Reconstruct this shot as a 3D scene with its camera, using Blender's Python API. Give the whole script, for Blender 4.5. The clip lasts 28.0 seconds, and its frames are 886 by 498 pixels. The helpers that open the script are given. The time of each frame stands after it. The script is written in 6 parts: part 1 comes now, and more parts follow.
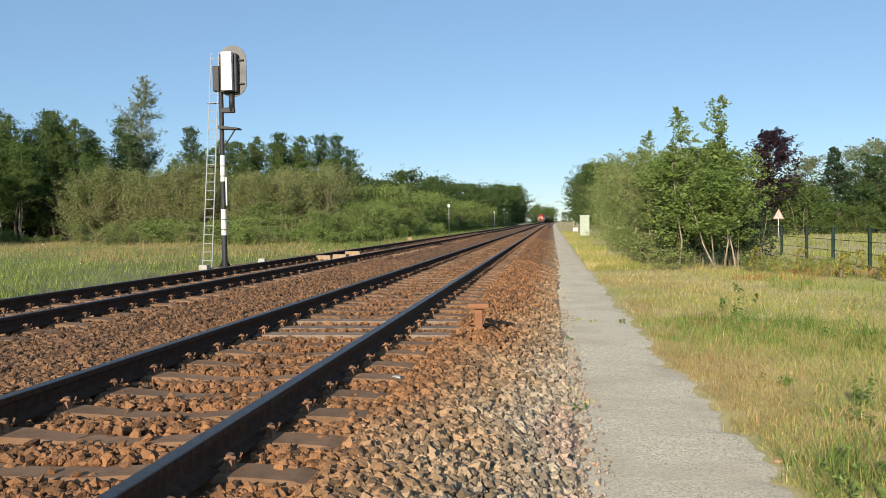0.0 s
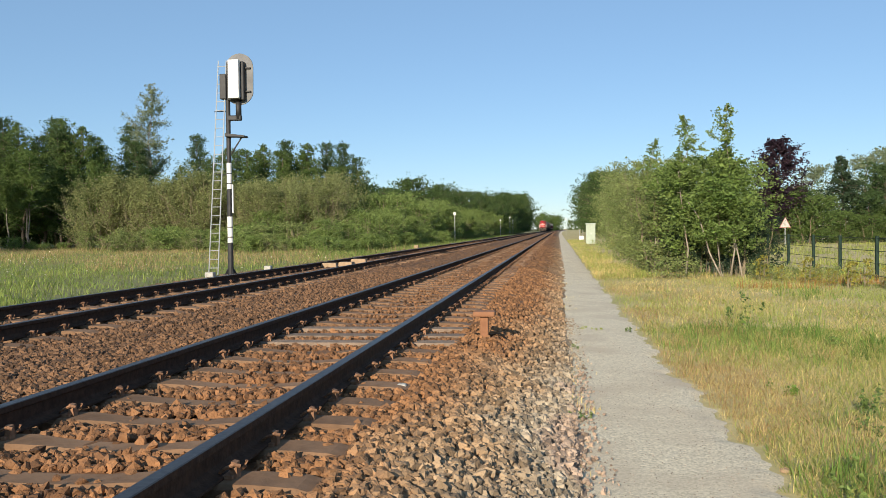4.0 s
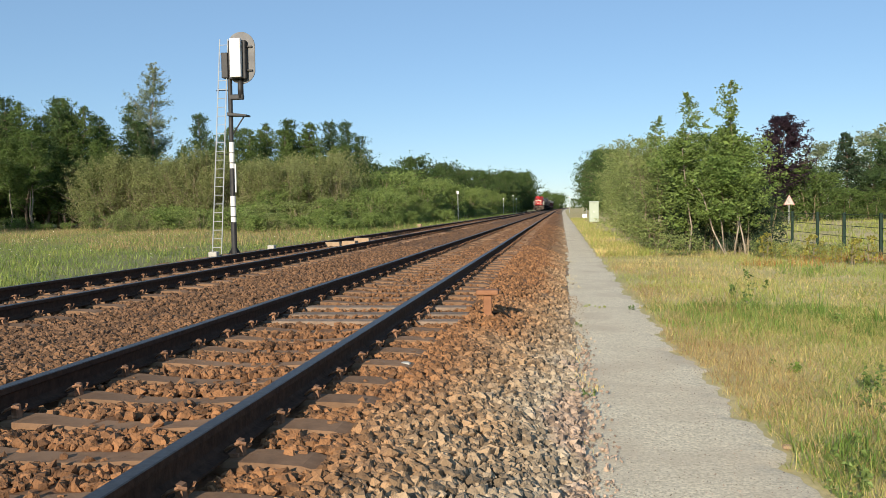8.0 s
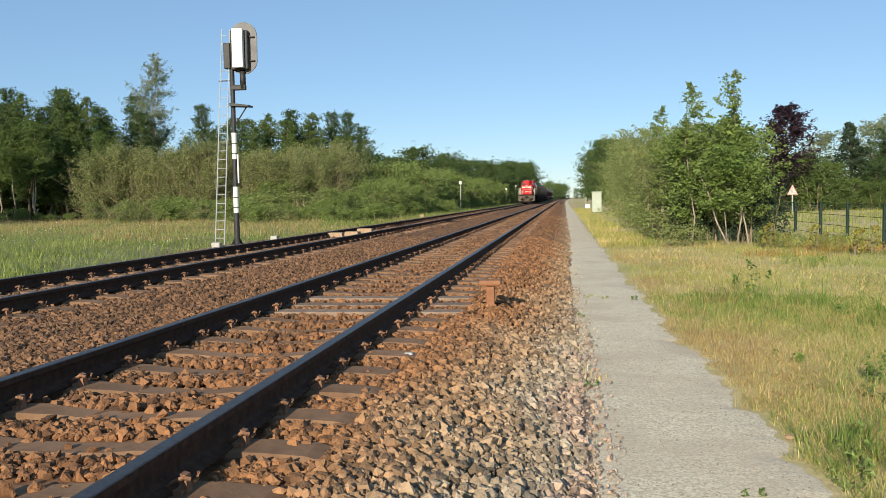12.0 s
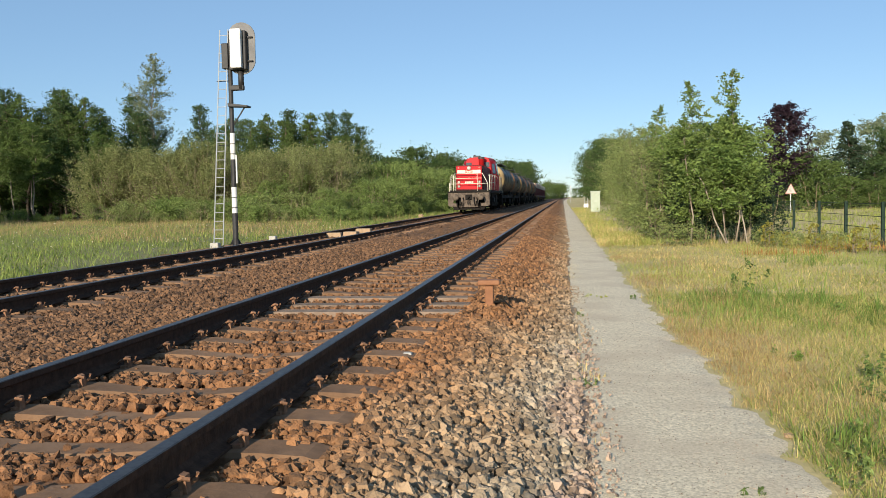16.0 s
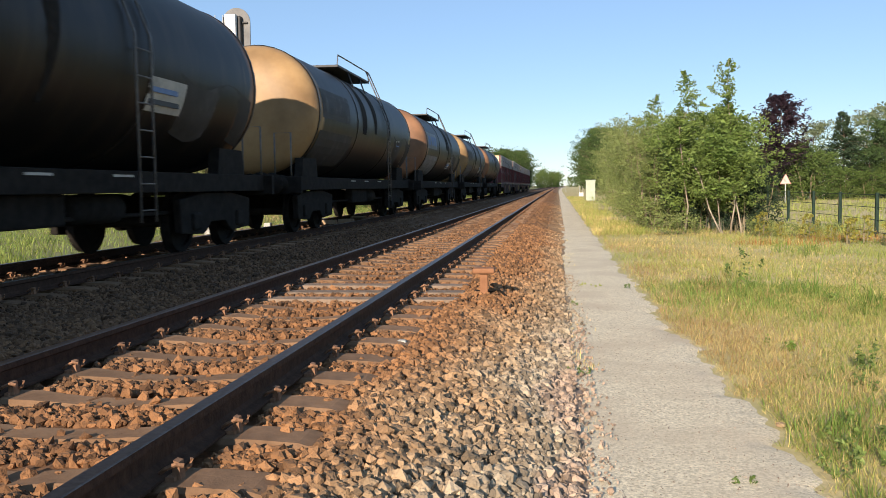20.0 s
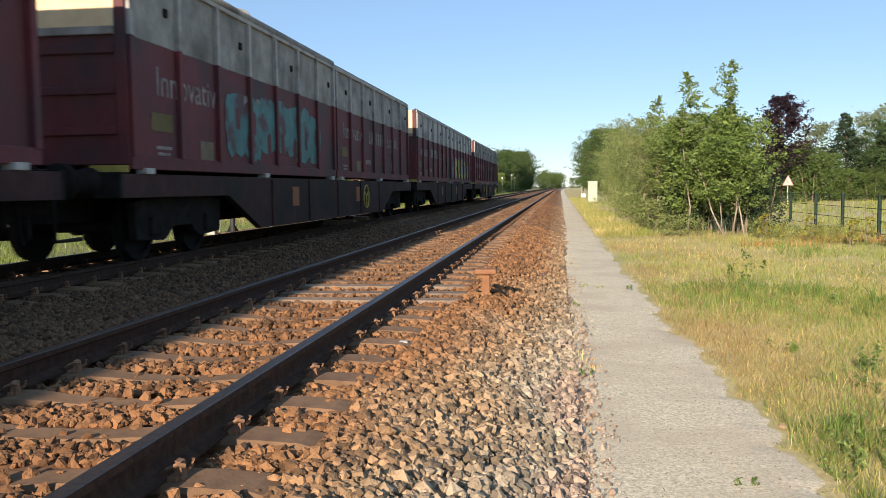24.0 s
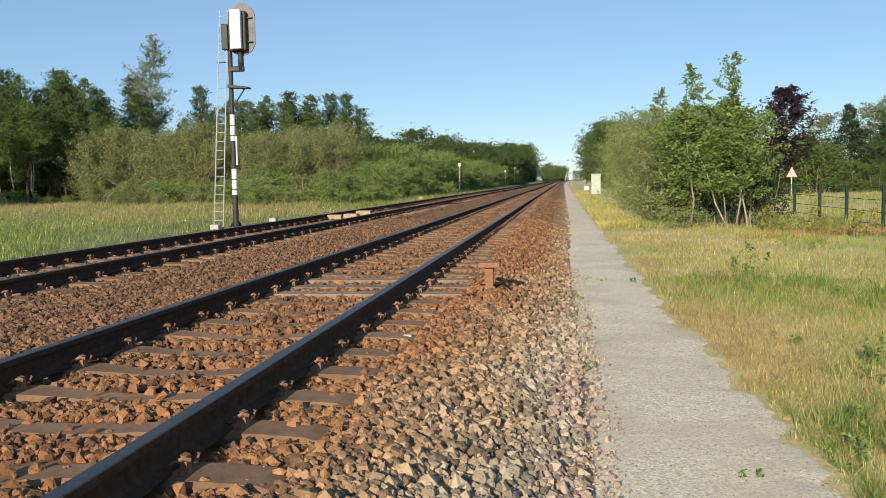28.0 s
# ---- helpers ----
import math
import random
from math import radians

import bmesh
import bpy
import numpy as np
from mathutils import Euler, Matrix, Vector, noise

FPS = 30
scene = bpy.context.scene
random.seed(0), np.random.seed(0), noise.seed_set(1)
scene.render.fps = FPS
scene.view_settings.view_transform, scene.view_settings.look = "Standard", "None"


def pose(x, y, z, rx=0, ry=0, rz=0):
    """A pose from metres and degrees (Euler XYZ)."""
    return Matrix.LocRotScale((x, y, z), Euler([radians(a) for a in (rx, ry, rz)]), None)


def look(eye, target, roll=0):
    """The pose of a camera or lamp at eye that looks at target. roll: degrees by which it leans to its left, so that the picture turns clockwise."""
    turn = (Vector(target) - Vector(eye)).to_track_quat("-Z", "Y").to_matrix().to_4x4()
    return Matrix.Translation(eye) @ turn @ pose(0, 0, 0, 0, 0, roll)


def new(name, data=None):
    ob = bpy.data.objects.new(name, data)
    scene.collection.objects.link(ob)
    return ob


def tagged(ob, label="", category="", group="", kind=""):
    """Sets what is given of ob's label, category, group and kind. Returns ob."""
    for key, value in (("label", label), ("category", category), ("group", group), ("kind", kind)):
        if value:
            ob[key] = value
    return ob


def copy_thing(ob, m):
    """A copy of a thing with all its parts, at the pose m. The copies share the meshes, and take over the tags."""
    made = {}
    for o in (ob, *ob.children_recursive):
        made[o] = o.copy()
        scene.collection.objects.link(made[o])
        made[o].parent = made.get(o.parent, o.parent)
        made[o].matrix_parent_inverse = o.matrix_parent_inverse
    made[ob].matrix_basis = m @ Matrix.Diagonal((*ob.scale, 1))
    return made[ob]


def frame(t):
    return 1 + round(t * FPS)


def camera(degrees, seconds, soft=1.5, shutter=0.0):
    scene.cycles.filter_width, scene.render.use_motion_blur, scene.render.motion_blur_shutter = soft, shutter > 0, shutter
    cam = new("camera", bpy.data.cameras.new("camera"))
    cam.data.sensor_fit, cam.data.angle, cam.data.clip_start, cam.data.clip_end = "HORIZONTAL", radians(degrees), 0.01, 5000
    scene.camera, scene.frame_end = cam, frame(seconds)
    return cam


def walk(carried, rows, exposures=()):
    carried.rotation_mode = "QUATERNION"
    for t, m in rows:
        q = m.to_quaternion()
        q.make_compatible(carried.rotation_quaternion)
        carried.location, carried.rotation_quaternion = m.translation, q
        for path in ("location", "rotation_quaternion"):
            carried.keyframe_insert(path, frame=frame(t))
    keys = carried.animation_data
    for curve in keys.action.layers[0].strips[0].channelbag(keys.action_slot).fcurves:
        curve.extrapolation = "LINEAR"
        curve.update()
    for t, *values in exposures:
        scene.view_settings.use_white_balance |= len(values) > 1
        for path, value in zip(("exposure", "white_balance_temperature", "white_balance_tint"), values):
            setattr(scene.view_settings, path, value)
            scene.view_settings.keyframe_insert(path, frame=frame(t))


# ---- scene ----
# ---- the camera and its way ----
# metres; z = 0 is the top of the rails, y runs along the track away from the camera, x to the right
EYE = (0.0, 0.0, 0.94)
cam = camera(54.2, 28.0, soft=0.8, shutter=0.1)


def aim(yaw, pitch, roll):
    """A hand-held pose: degrees to the left of the track, up, and of lean."""
    a, p = radians(yaw), radians(pitch)
    target = (EYE[0] - math.sin(a) * math.cos(p), EYE[1] + math.cos(a) * math.cos(p), EYE[2] + math.sin(p))
    return look(EYE, target, roll)


PATH = [
    (0.0, 7.199, -1.765, -0.845),
    (0.5, 7.250, -1.645, -0.808),
    (1.0, 7.287, -1.516, -0.774),
    (1.5, 7.321, -1.428, -0.722),
    (2.0, 7.371, -1.383, -0.681),
    (2.5, 7.434, -1.336, -0.685),
    (3.0, 7.490, -1.250, -0.700),
    (3.5, 7.540, -1.140, -0.703),
    (5.5, 7.640, -2.033, -0.783),
    (6.0, 7.659, -2.209, -0.841),
    (6.5, 7.702, -2.362, -0.865),
    (7.0, 7.754, -2.490, -0.878),
    (7.5, 7.790, -2.586, -0.903),
    (8.0, 7.809, -2.646, -0.927),
    (8.5, 7.827, -2.684, -0.939),
    (9.0, 7.854, -2.726, -0.953),
    (9.5, 7.897, -2.813, -0.986),
    (10.0, 7.950, -2.933, -1.027),
    (10.5, 7.992, -3.030, -1.034),
    (11.0, 8.009, -3.099, -1.010),
    (11.5, 8.004, -3.184, -0.989),
    (12.0, 7.999, -3.274, -1.002),
    (12.5, 8.007, -3.324, -1.060),
    (14.5, 7.904, -3.162, -1.025),
    (15.0, 7.932, -3.216, -1.059),
    (15.5, 7.936, -3.264, -1.101),
    (16.0, 7.913, -3.288, -1.148),
    (16.5, 7.884, -3.307, -1.171),
    (17.0, 7.849, -3.362, -1.151),
    (17.5, 7.809, -3.488, -1.084),
    (18.0, 7.777, -3.646, -0.991),
    (18.5, 7.740, -3.771, -0.950),
    (19.0, 7.690, -3.898, -0.943),
    (19.5, 7.636, -4.040, -0.876),
    (20.0, 7.585, -4.089, -0.773),
    (20.5, 7.556, -4.002, -0.711),
    (21.0, 7.554, -3.885, -0.652),
    (21.5, 7.553, -3.827, -0.519),
    (23.5, 7.717, -4.066, -0.622),
    (24.0, 7.719, -4.035, -0.679),
    (24.5, 7.711, -4.025, -0.678),
    (25.0, 7.703, -4.015, -0.718),
    (25.5, 7.718, -4.038, -0.816),
    (26.0, 7.747, -4.133, -0.860),
    (26.5, 7.776, -4.255, -0.857),
    (27.0, 7.820, -4.353, -0.877),
    (27.5, 7.882, -4.416, -0.922),
    (28.0, 7.950, -4.453, -0.993),
]
walk(cam, [(t, aim(a, p, r)) for t, a, p, r in PATH], [(0.0, 0.45, 6500, 10), (16.5, 0.45, 6500, 10), (18.0, 0.36, 6550, 12), (18.8, 0.56, 6650, 14), (20.0, 0.67, 6700, 15), (25.6, 0.70, 6700, 15), (26.8, 0.71, 6650, 14), (27.4, 0.60, 6600, 12), (28.0, 0.46, 6550, 11)])

# ---- light ----
SUN_FROM = Vector((-0.205, -1.0, 0.335)).normalized()
world = bpy.data.worlds.new("world")
scene.world = world
world.use_nodes = True
wn = world.node_tree.nodes
sky = wn.new("ShaderNodeTexSky")
sky.sky_type = "NISHITA"
sky.sun_disc = False
sky.sun_elevation = math.asin(SUN_FROM.z)
sky.sun_rotation = math.atan2(SUN_FROM.x, SUN_FROM.y)
sky.altitude, sky.air_density, sky.dust_density, sky.ozone_density = 1500, 1.0, 0.0, 3.0
tint = wn.new("ShaderNodeMixRGB")
tint.blend_type, tint.inputs[0].default_value, tint.inputs[2].default_value = "MULTIPLY", 1.0, (0.97, 0.99, 1.02, 1)
world.node_tree.links.new(sky.outputs[0], tint.inputs[1])
haze = wn.new("ShaderNodeMixRGB")             # light summer haze evens the sky out
haze.inputs[0].default_value, haze.inputs[2].default_value = 0.4, (2.65, 4.4, 6.3, 1)
world.node_tree.links.new(tint.outputs[0], haze.inputs[1])
world.node_tree.links.new(haze.outputs[0], wn["Background"].inputs[0])
wn["Background"].inputs[1].default_value = 0.091
sun = new("sun", bpy.data.lights.new("sun", "SUN"))
sun.data.energy, sun.data.angle, sun.data.color = 4.9, radians(0.53), (1.0, 0.87, 0.70)
sun.matrix_world = look(SUN_FROM * 200, (0, 0, 0))

# ---- materials ----
MATS = {}


def mat(name, c1, c2, scale=6.0, rough=0.7, metal=0.0, bump=0.0, bscale=None, stain=None, stain_scale=0.8, stain_at=(0.55, 0.7), rand=0.0, island=0.0, back=0.0, spec=0.5, coat=0.0):
    """A procedural surface: two colours mixed by fine grain, a broad stain, a bump, and a shift by object or by island."""
    m = bpy.data.materials.new(name)
    m.use_nodes = True
    t = m.node_tree
    n, l = t.nodes, t.links
    bs = n["Principled BSDF"]
    bs.inputs["Roughness"].default_value, bs.inputs["Metallic"].default_value = rough, metal
    bs.inputs["Specular IOR Level"].default_value = spec
    bs.inputs["Coat Weight"].default_value = coat
    tc = n.new("ShaderNodeTexCoord")
    noi = n.new("ShaderNodeTexNoise")
    noi.inputs["Scale"].default_value, noi.inputs["Detail"].default_value, noi.inputs["Roughness"].default_value = scale, 6, 0.65
    l.new(tc.outputs["Object"], noi.inputs["Vector"])
    ramp = n.new("ShaderNodeValToRGB")
    ramp.color_ramp.elements[0].position, ramp.color_ramp.elements[1].position = 0.35, 0.65
    ramp.color_ramp.elements[0].color, ramp.color_ramp.elements[1].color = (*c1, 1), (*c2, 1)
    l.new(noi.outputs["Fac"], ramp.inputs[0])
    col = ramp.outputs[0]
    if stain:
        n2 = n.new("ShaderNodeTexNoise")
        n2.inputs["Scale"].default_value, n2.inputs["Detail"].default_value = stain_scale, 5
        l.new(tc.outputs["Object"], n2.inputs["Vector"])
        r2 = n.new("ShaderNodeValToRGB")
        r2.color_ramp.elements[0].position, r2.color_ramp.elements[1].position = stain_at
        l.new(n2.outputs["Fac"], r2.inputs[0])
        mx = n.new("ShaderNodeMixRGB")
        mx.inputs[2].default_value = (*stain, 1)
        l.new(r2.outputs[0], mx.inputs[0])
        l.new(col, mx.inputs[1])
        col = mx.outputs[0]
    if rand or island:
        src = n.new("ShaderNodeNewGeometry").outputs["Random Per Island"] if island else n.new("ShaderNodeObjectInfo").outputs["Random"]
        k = island or rand
        mr = n.new("ShaderNodeMapRange")
        mr.inputs[3].default_value, mr.inputs[4].default_value = 1 - k, 1 + k
        l.new(src, mr.inputs[0])
        hs = n.new("ShaderNodeHueSaturation")
        l.new(mr.outputs[0], hs.inputs["Value"])
        l.new(col, hs.inputs["Color"])
        col = hs.outputs[0]
    l.new(col, bs.inputs["Base Color"])
    if back:
        tr = n.new("ShaderNodeBsdfTranslucent")
        l.new(col, tr.inputs["Color"])
        ms = n.new("ShaderNodeMixShader")
        ms.inputs[0].default_value = back
        l.new(bs.outputs[0], ms.inputs[1])
        l.new(tr.outputs[0], ms.inputs[2])
        l.new(ms.outputs[0], n["Material Output"].inputs[0])
    if bump:
        nb = n.new("ShaderNodeTexNoise")
        nb.inputs["Scale"].default_value, nb.inputs["Detail"].default_value = bscale or scale * 3, 4
        l.new(tc.outputs["Object"], nb.inputs["Vector"])
        b = n.new("ShaderNodeBump")
        b.inputs["Strength"].default_value, b.inputs["Distance"].default_value = bump, 0.02
        l.new(nb.outputs["Fac"], b.inputs["Height"])
        l.new(b.outputs[0], bs.inputs["Normal"])
    MATS[name] = m
    return m


def across(m, stops, lo, hi, axis="X", noise_scale=1.2, wobble=0.15):
    """Recolours a ground material by strips across the track: stops of (place 0..1, colour), blurred by noise; the grain stays on top."""
    t = m.node_tree
    n, l = t.nodes, t.links
    bs = n["Principled BSDF"]
    old = bs.inputs["Base Color"].links[0].from_socket
    tc = n.new("ShaderNodeTexCoord")
    sep = n.new("ShaderNodeSeparateXYZ")
    l.new(tc.outputs["Object"], sep.inputs[0])
    mr = n.new("ShaderNodeMapRange")
    mr.inputs[1].default_value, mr.inputs[2].default_value = lo, hi
    far = n.new("ShaderNodeMapRange")            # the rust reaches further out along the line
    far.inputs[1].default_value, far.inputs[2].default_value, far.inputs[3].default_value, far.inputs[4].default_value = 4.0, 14.0, 0.0, -0.75
    l.new(sep.outputs["Y"], far.inputs[0])
    sm = n.new("ShaderNodeMath")
    l.new(sep.outputs[axis], sm.inputs[0])
    l.new(far.outputs[0], sm.inputs[1])
    l.new(sm.outputs[0], mr.inputs[0])
    noi = n.new("ShaderNodeTexNoise")
    noi.inputs["Scale"].default_value, noi.inputs["Detail"].default_value = noise_scale, 6
    l.new(tc.outputs["Object"], noi.inputs["Vector"])
    ad = n.new("ShaderNodeMath")
    ad.operation = "MULTIPLY_ADD"
    l.new(noi.outputs["Fac"], ad.inputs[0])
    ad.inputs[1].default_value = wobble
    l.new(mr.outputs[0], ad.inputs[2])
    ramp = n.new("ShaderNodeValToRGB")
    el = ramp.color_ramp.elements
    while len(el) < len(stops):
        el.new(0.5)
    for e, (p, c) in zip(el, stops):
        e.position, e.color = p + wobble / 2, (*c, 1)
    l.new(ad.outputs[0], ramp.inputs[0])
    mx = n.new("ShaderNodeMixRGB")
    mx.blend_type, mx.inputs[0].default_value = "MULTIPLY", 1.0
    l.new(ramp.outputs[0], mx.inputs[1])
    l.new(old, mx.inputs[2])
    for k in list(bs.inputs["Base Color"].links):
        l.remove(k)
    l.new(mx.outputs[0], bs.inputs["Base Color"])
    for o in [x for x in n if x.type == "BSDF_TRANSLUCENT"]:
        l.new(mx.outputs[0], o.inputs["Color"])
    return m


mat("stone", (0.75, 0.75, 0.75), (1, 1, 1), 9, 0.9, bump=0.6, bscale=60, island=0.55)
BED_LO, BED_HI = -10.0, 0.4
BED_STOPS = [(0.0, (0.22, 0.145, 0.085)), (0.3, (0.165, 0.087, 0.043)), (0.5, (0.17, 0.091, 0.045)), (0.63, (0.205, 0.106, 0.049)), (0.74, (0.23, 0.109, 0.045)), (0.85, (0.266, 0.129, 0.053)), (0.90, (0.34, 0.225, 0.125)), (0.94, (0.365, 0.30, 0.21)), (0.98, (0.37, 0.27, 0.195))]
across(MATS["stone"], BED_STOPS, BED_LO, BED_HI, wobble=0.10)
mat("bed", (0.5, 0.5, 0.5), (0.95, 0.95, 0.95), 22, 0.95, bump=0.35, bscale=30)
across(MATS["bed"], BED_STOPS, BED_LO, BED_HI, wobble=0.10)
mat("soil", (0.40, 0.325, 0.16), (0.66, 0.535, 0.27), 14, 0.95, bump=0.3, bscale=30, stain=(0.40, 0.35, 0.14), stain_scale=0.45, stain_at=(0.42, 0.62))
mat("field_soil", (0.13, 0.14, 0.045), (0.25, 0.24, 0.085), 9, 0.95, bump=0.8, bscale=20, stain=(0.26, 0.20, 0.09), stain_scale=0.25, stain_at=(0.48, 0.66))
mat("path", (0.40, 0.34, 0.235), (0.89, 0.78, 0.565), 60, 0.95, bump=0.22, bscale=90, stain=(0.53, 0.435, 0.305), stain_scale=1.3, stain_at=(0.47, 0.74))
mat("rail_side", (0.046, 0.026, 0.018), (0.085, 0.047, 0.031), 20, 0.9, bump=0.2, spec=0.15)
mat("rail_head", (0.075, 0.060, 0.052), (0.14, 0.118, 0.105), 30, 0.45, metal=0.9)
mat("sleeper_concrete", (0.175, 0.098, 0.050), (0.265, 0.152, 0.080), 8, 0.9, bump=0.15, bscale=60, stain=(0.26, 0.155, 0.085), stain_scale=2.5, rand=0.18)
mat("sleeper_wood", (0.15, 0.105, 0.072), (0.245, 0.18, 0.13), 10, 0.9, bump=0.5, bscale=40, rand=0.25)
mat("clip_rust", (0.17, 0.085, 0.045), (0.30, 0.16, 0.085), 30, 0.85, rand=0.25)
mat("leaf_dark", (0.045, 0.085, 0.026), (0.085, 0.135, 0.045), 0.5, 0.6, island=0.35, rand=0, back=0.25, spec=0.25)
mat("leaf_mid", (0.080, 0.135, 0.032), (0.140, 0.195, 0.055), 0.5, 0.6, island=0.35, back=0.3, spec=0.25)
mat("leaf_light", (0.150, 0.215, 0.055), (0.225, 0.295, 0.085), 0.5, 0.6, island=0.35, back=0.3, spec=0.25)
mat("leaf_olive", (0.180, 0.210, 0.076), (0.270, 0.290, 0.116), 0.5, 0.65, island=0.35, back=0.3, spec=0.2)
mat("leaf_hedge", (0.175, 0.225, 0.070), (0.270, 0.310, 0.112), 0.5, 0.6, island=0.4, back=0.3, spec=0.25)
mat("leaf_oak", (0.055, 0.100, 0.026), (0.100, 0.150, 0.045), 0.5, 0.6, island=0.35, back=0.28, spec=0.25)
mat("leaf_maple", (0.125, 0.195, 0.044), (0.220, 0.290, 0.080), 0.5, 0.55, island=0.35, back=0.3, spec=0.3)
mat("leaf_grey", (0.17, 0.215, 0.115), (0.26, 0.30, 0.17), 0.5, 0.6, island=0.3, back=0.3, spec=0.3)
mat("leaf_purple", (0.020, 0.012, 0.019), (0.038, 0.020, 0.030), 0.5, 0.55, island=0.4, back=0.15, spec=0.3)
mat("leaf_fir", (0.022, 0.042, 0.020), (0.045, 0.075, 0.035), 0.5, 0.65, island=0.3, back=0.1, spec=0.25)
mat("bark", (0.10, 0.075, 0.05), (0.19, 0.15, 0.11), 6, 0.95, bump=0.6)
mat("bark_pale", (0.22, 0.18, 0.13), (0.36, 0.31, 0.24), 5, 0.9, bump=0.3, stain=(0.12, 0.10, 0.08), stain_scale=3)
mat("twig", (0.19, 0.155, 0.095), (0.31, 0.255, 0.165), 4, 0.9, island=0.3)
mat("grass_green", (0.31, 0.355, 0.085), (0.48, 0.49, 0.145), 0.35, 0.7, island=0.35, back=0.42, spec=0.2)
mat("grass_lush", (0.15, 0.24, 0.045), (0.26, 0.36, 0.085), 0.5, 0.65, island=0.35, back=0.42, spec=0.25)
mat("field_brown", (0.34, 0.25, 0.115), (0.50, 0.37, 0.19), 0.4, 0.8, island=0.4, back=0.35, spec=0.2)
mat("field_green", (0.17, 0.25, 0.055), (0.30, 0.35, 0.10), 0.35, 0.7, island=0.4, back=0.4, spec=0.2)
mat("grass_dry", (0.54, 0.43, 0.165), (0.74, 0.59, 0.25), 0.5, 0.8, island=0.35, back=0.3, spec=0.2)
mat("leaf_yellow", (0.22, 0.22, 0.04), (0.34, 0.28, 0.06), 0.8, 0.6, island=0.35, back=0.3, spec=0.2)
mat("grass_red", (0.37, 0.26, 0.115), (0.52, 0.37, 0.175), 0.5, 0.8, island=0.35, back=0.3, spec=0.2)
mat("rust_weed", (0.30, 0.15, 0.045), (0.45, 0.25, 0.08), 0.6, 0.75, island=0.4, back=0.3, spec=0.2)
mat("petal", (0.72, 0.68, 0.46), (0.82, 0.80, 0.68), 1.0, 0.6, island=0.2, back=0.3)
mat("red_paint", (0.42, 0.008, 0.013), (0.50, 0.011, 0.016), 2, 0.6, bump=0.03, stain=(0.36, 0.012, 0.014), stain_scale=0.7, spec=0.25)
# darker red for the hoods: soot, and their side's shade put into the colour
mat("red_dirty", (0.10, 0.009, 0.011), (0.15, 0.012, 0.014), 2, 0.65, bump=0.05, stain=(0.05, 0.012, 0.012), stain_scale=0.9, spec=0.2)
mat("ladder_grey", (0.09, 0.085, 0.08), (0.17, 0.16, 0.15), 8, 0.6, metal=0.3)
mat("white_paint", (0.70, 0.68, 0.62), (0.80, 0.78, 0.73), 5, 0.5)
mat("cream_panel", (0.62, 0.56, 0.42), (0.70, 0.64, 0.50), 5, 0.5)
mat("rail_paint", (0.72, 0.66, 0.52), (0.80, 0.75, 0.62), 8, 0.5)
mat("underframe", (0.011, 0.0098, 0.0086), (0.024, 0.021, 0.018), 6, 0.9, spec=0.14, bump=0.2)
mat("headstock_grey", (0.085, 0.064, 0.046), (0.150, 0.116, 0.086), 7, 0.8, bump=0.2, stain=(0.048, 0.035, 0.026), stain_scale=2.5, stain_at=(0.48, 0.68))
mat("box_grey", (0.015, 0.0145, 0.014), (0.03, 0.029, 0.028), 6, 0.8, spec=0.15)
mat("glass_dark", (0.045, 0.055, 0.065), (0.10, 0.115, 0.125), 1.5, 0.12, spec=0.5)
mat("lamp_glass", (0.36, 0.33, 0.27), (0.62, 0.57, 0.48), 40, 0.15)
mat("roof_dark", (0.03, 0.03, 0.032), (0.06, 0.06, 0.06), 5, 0.6)
mat("tank_cream", (0.4, 0.275, 0.13), (0.49, 0.355, 0.18), 1.6, 0.7, stain=(0.22, 0.155, 0.08), stain_scale=0.9, stain_at=(0.42, 0.72))
mat("tank_grime", (0.010, 0.0085, 0.007), (0.024, 0.019, 0.015), 1.3, 0.5, stain=(0.045, 0.033, 0.021), stain_scale=0.6, stain_at=(0.54, 0.78), spec=0.3)
mat("tank_streak", (0.045, 0.043, 0.045), (0.11, 0.105, 0.10), 1.8, 0.7, stain=(0.03, 0.026, 0.022), stain_scale=1.2)
mat("tank_dim", (0.016, 0.0145, 0.013), (0.036, 0.032, 0.028), 3, 0.7, stain=(0.06, 0.055, 0.05), stain_scale=3, stain_at=(0.58, 0.7))
mat("tank_brown", (0.235, 0.118, 0.064), (0.315, 0.168, 0.094), 1.6, 0.7, stain=(0.15, 0.085, 0.05), stain_scale=0.9, stain_at=(0.42, 0.72))
mat("tank_tan", (0.33, 0.2, 0.09), (0.4, 0.26, 0.125), 1.6, 0.7, stain=(0.19, 0.12, 0.06), stain_scale=0.9, stain_at=(0.42, 0.72))


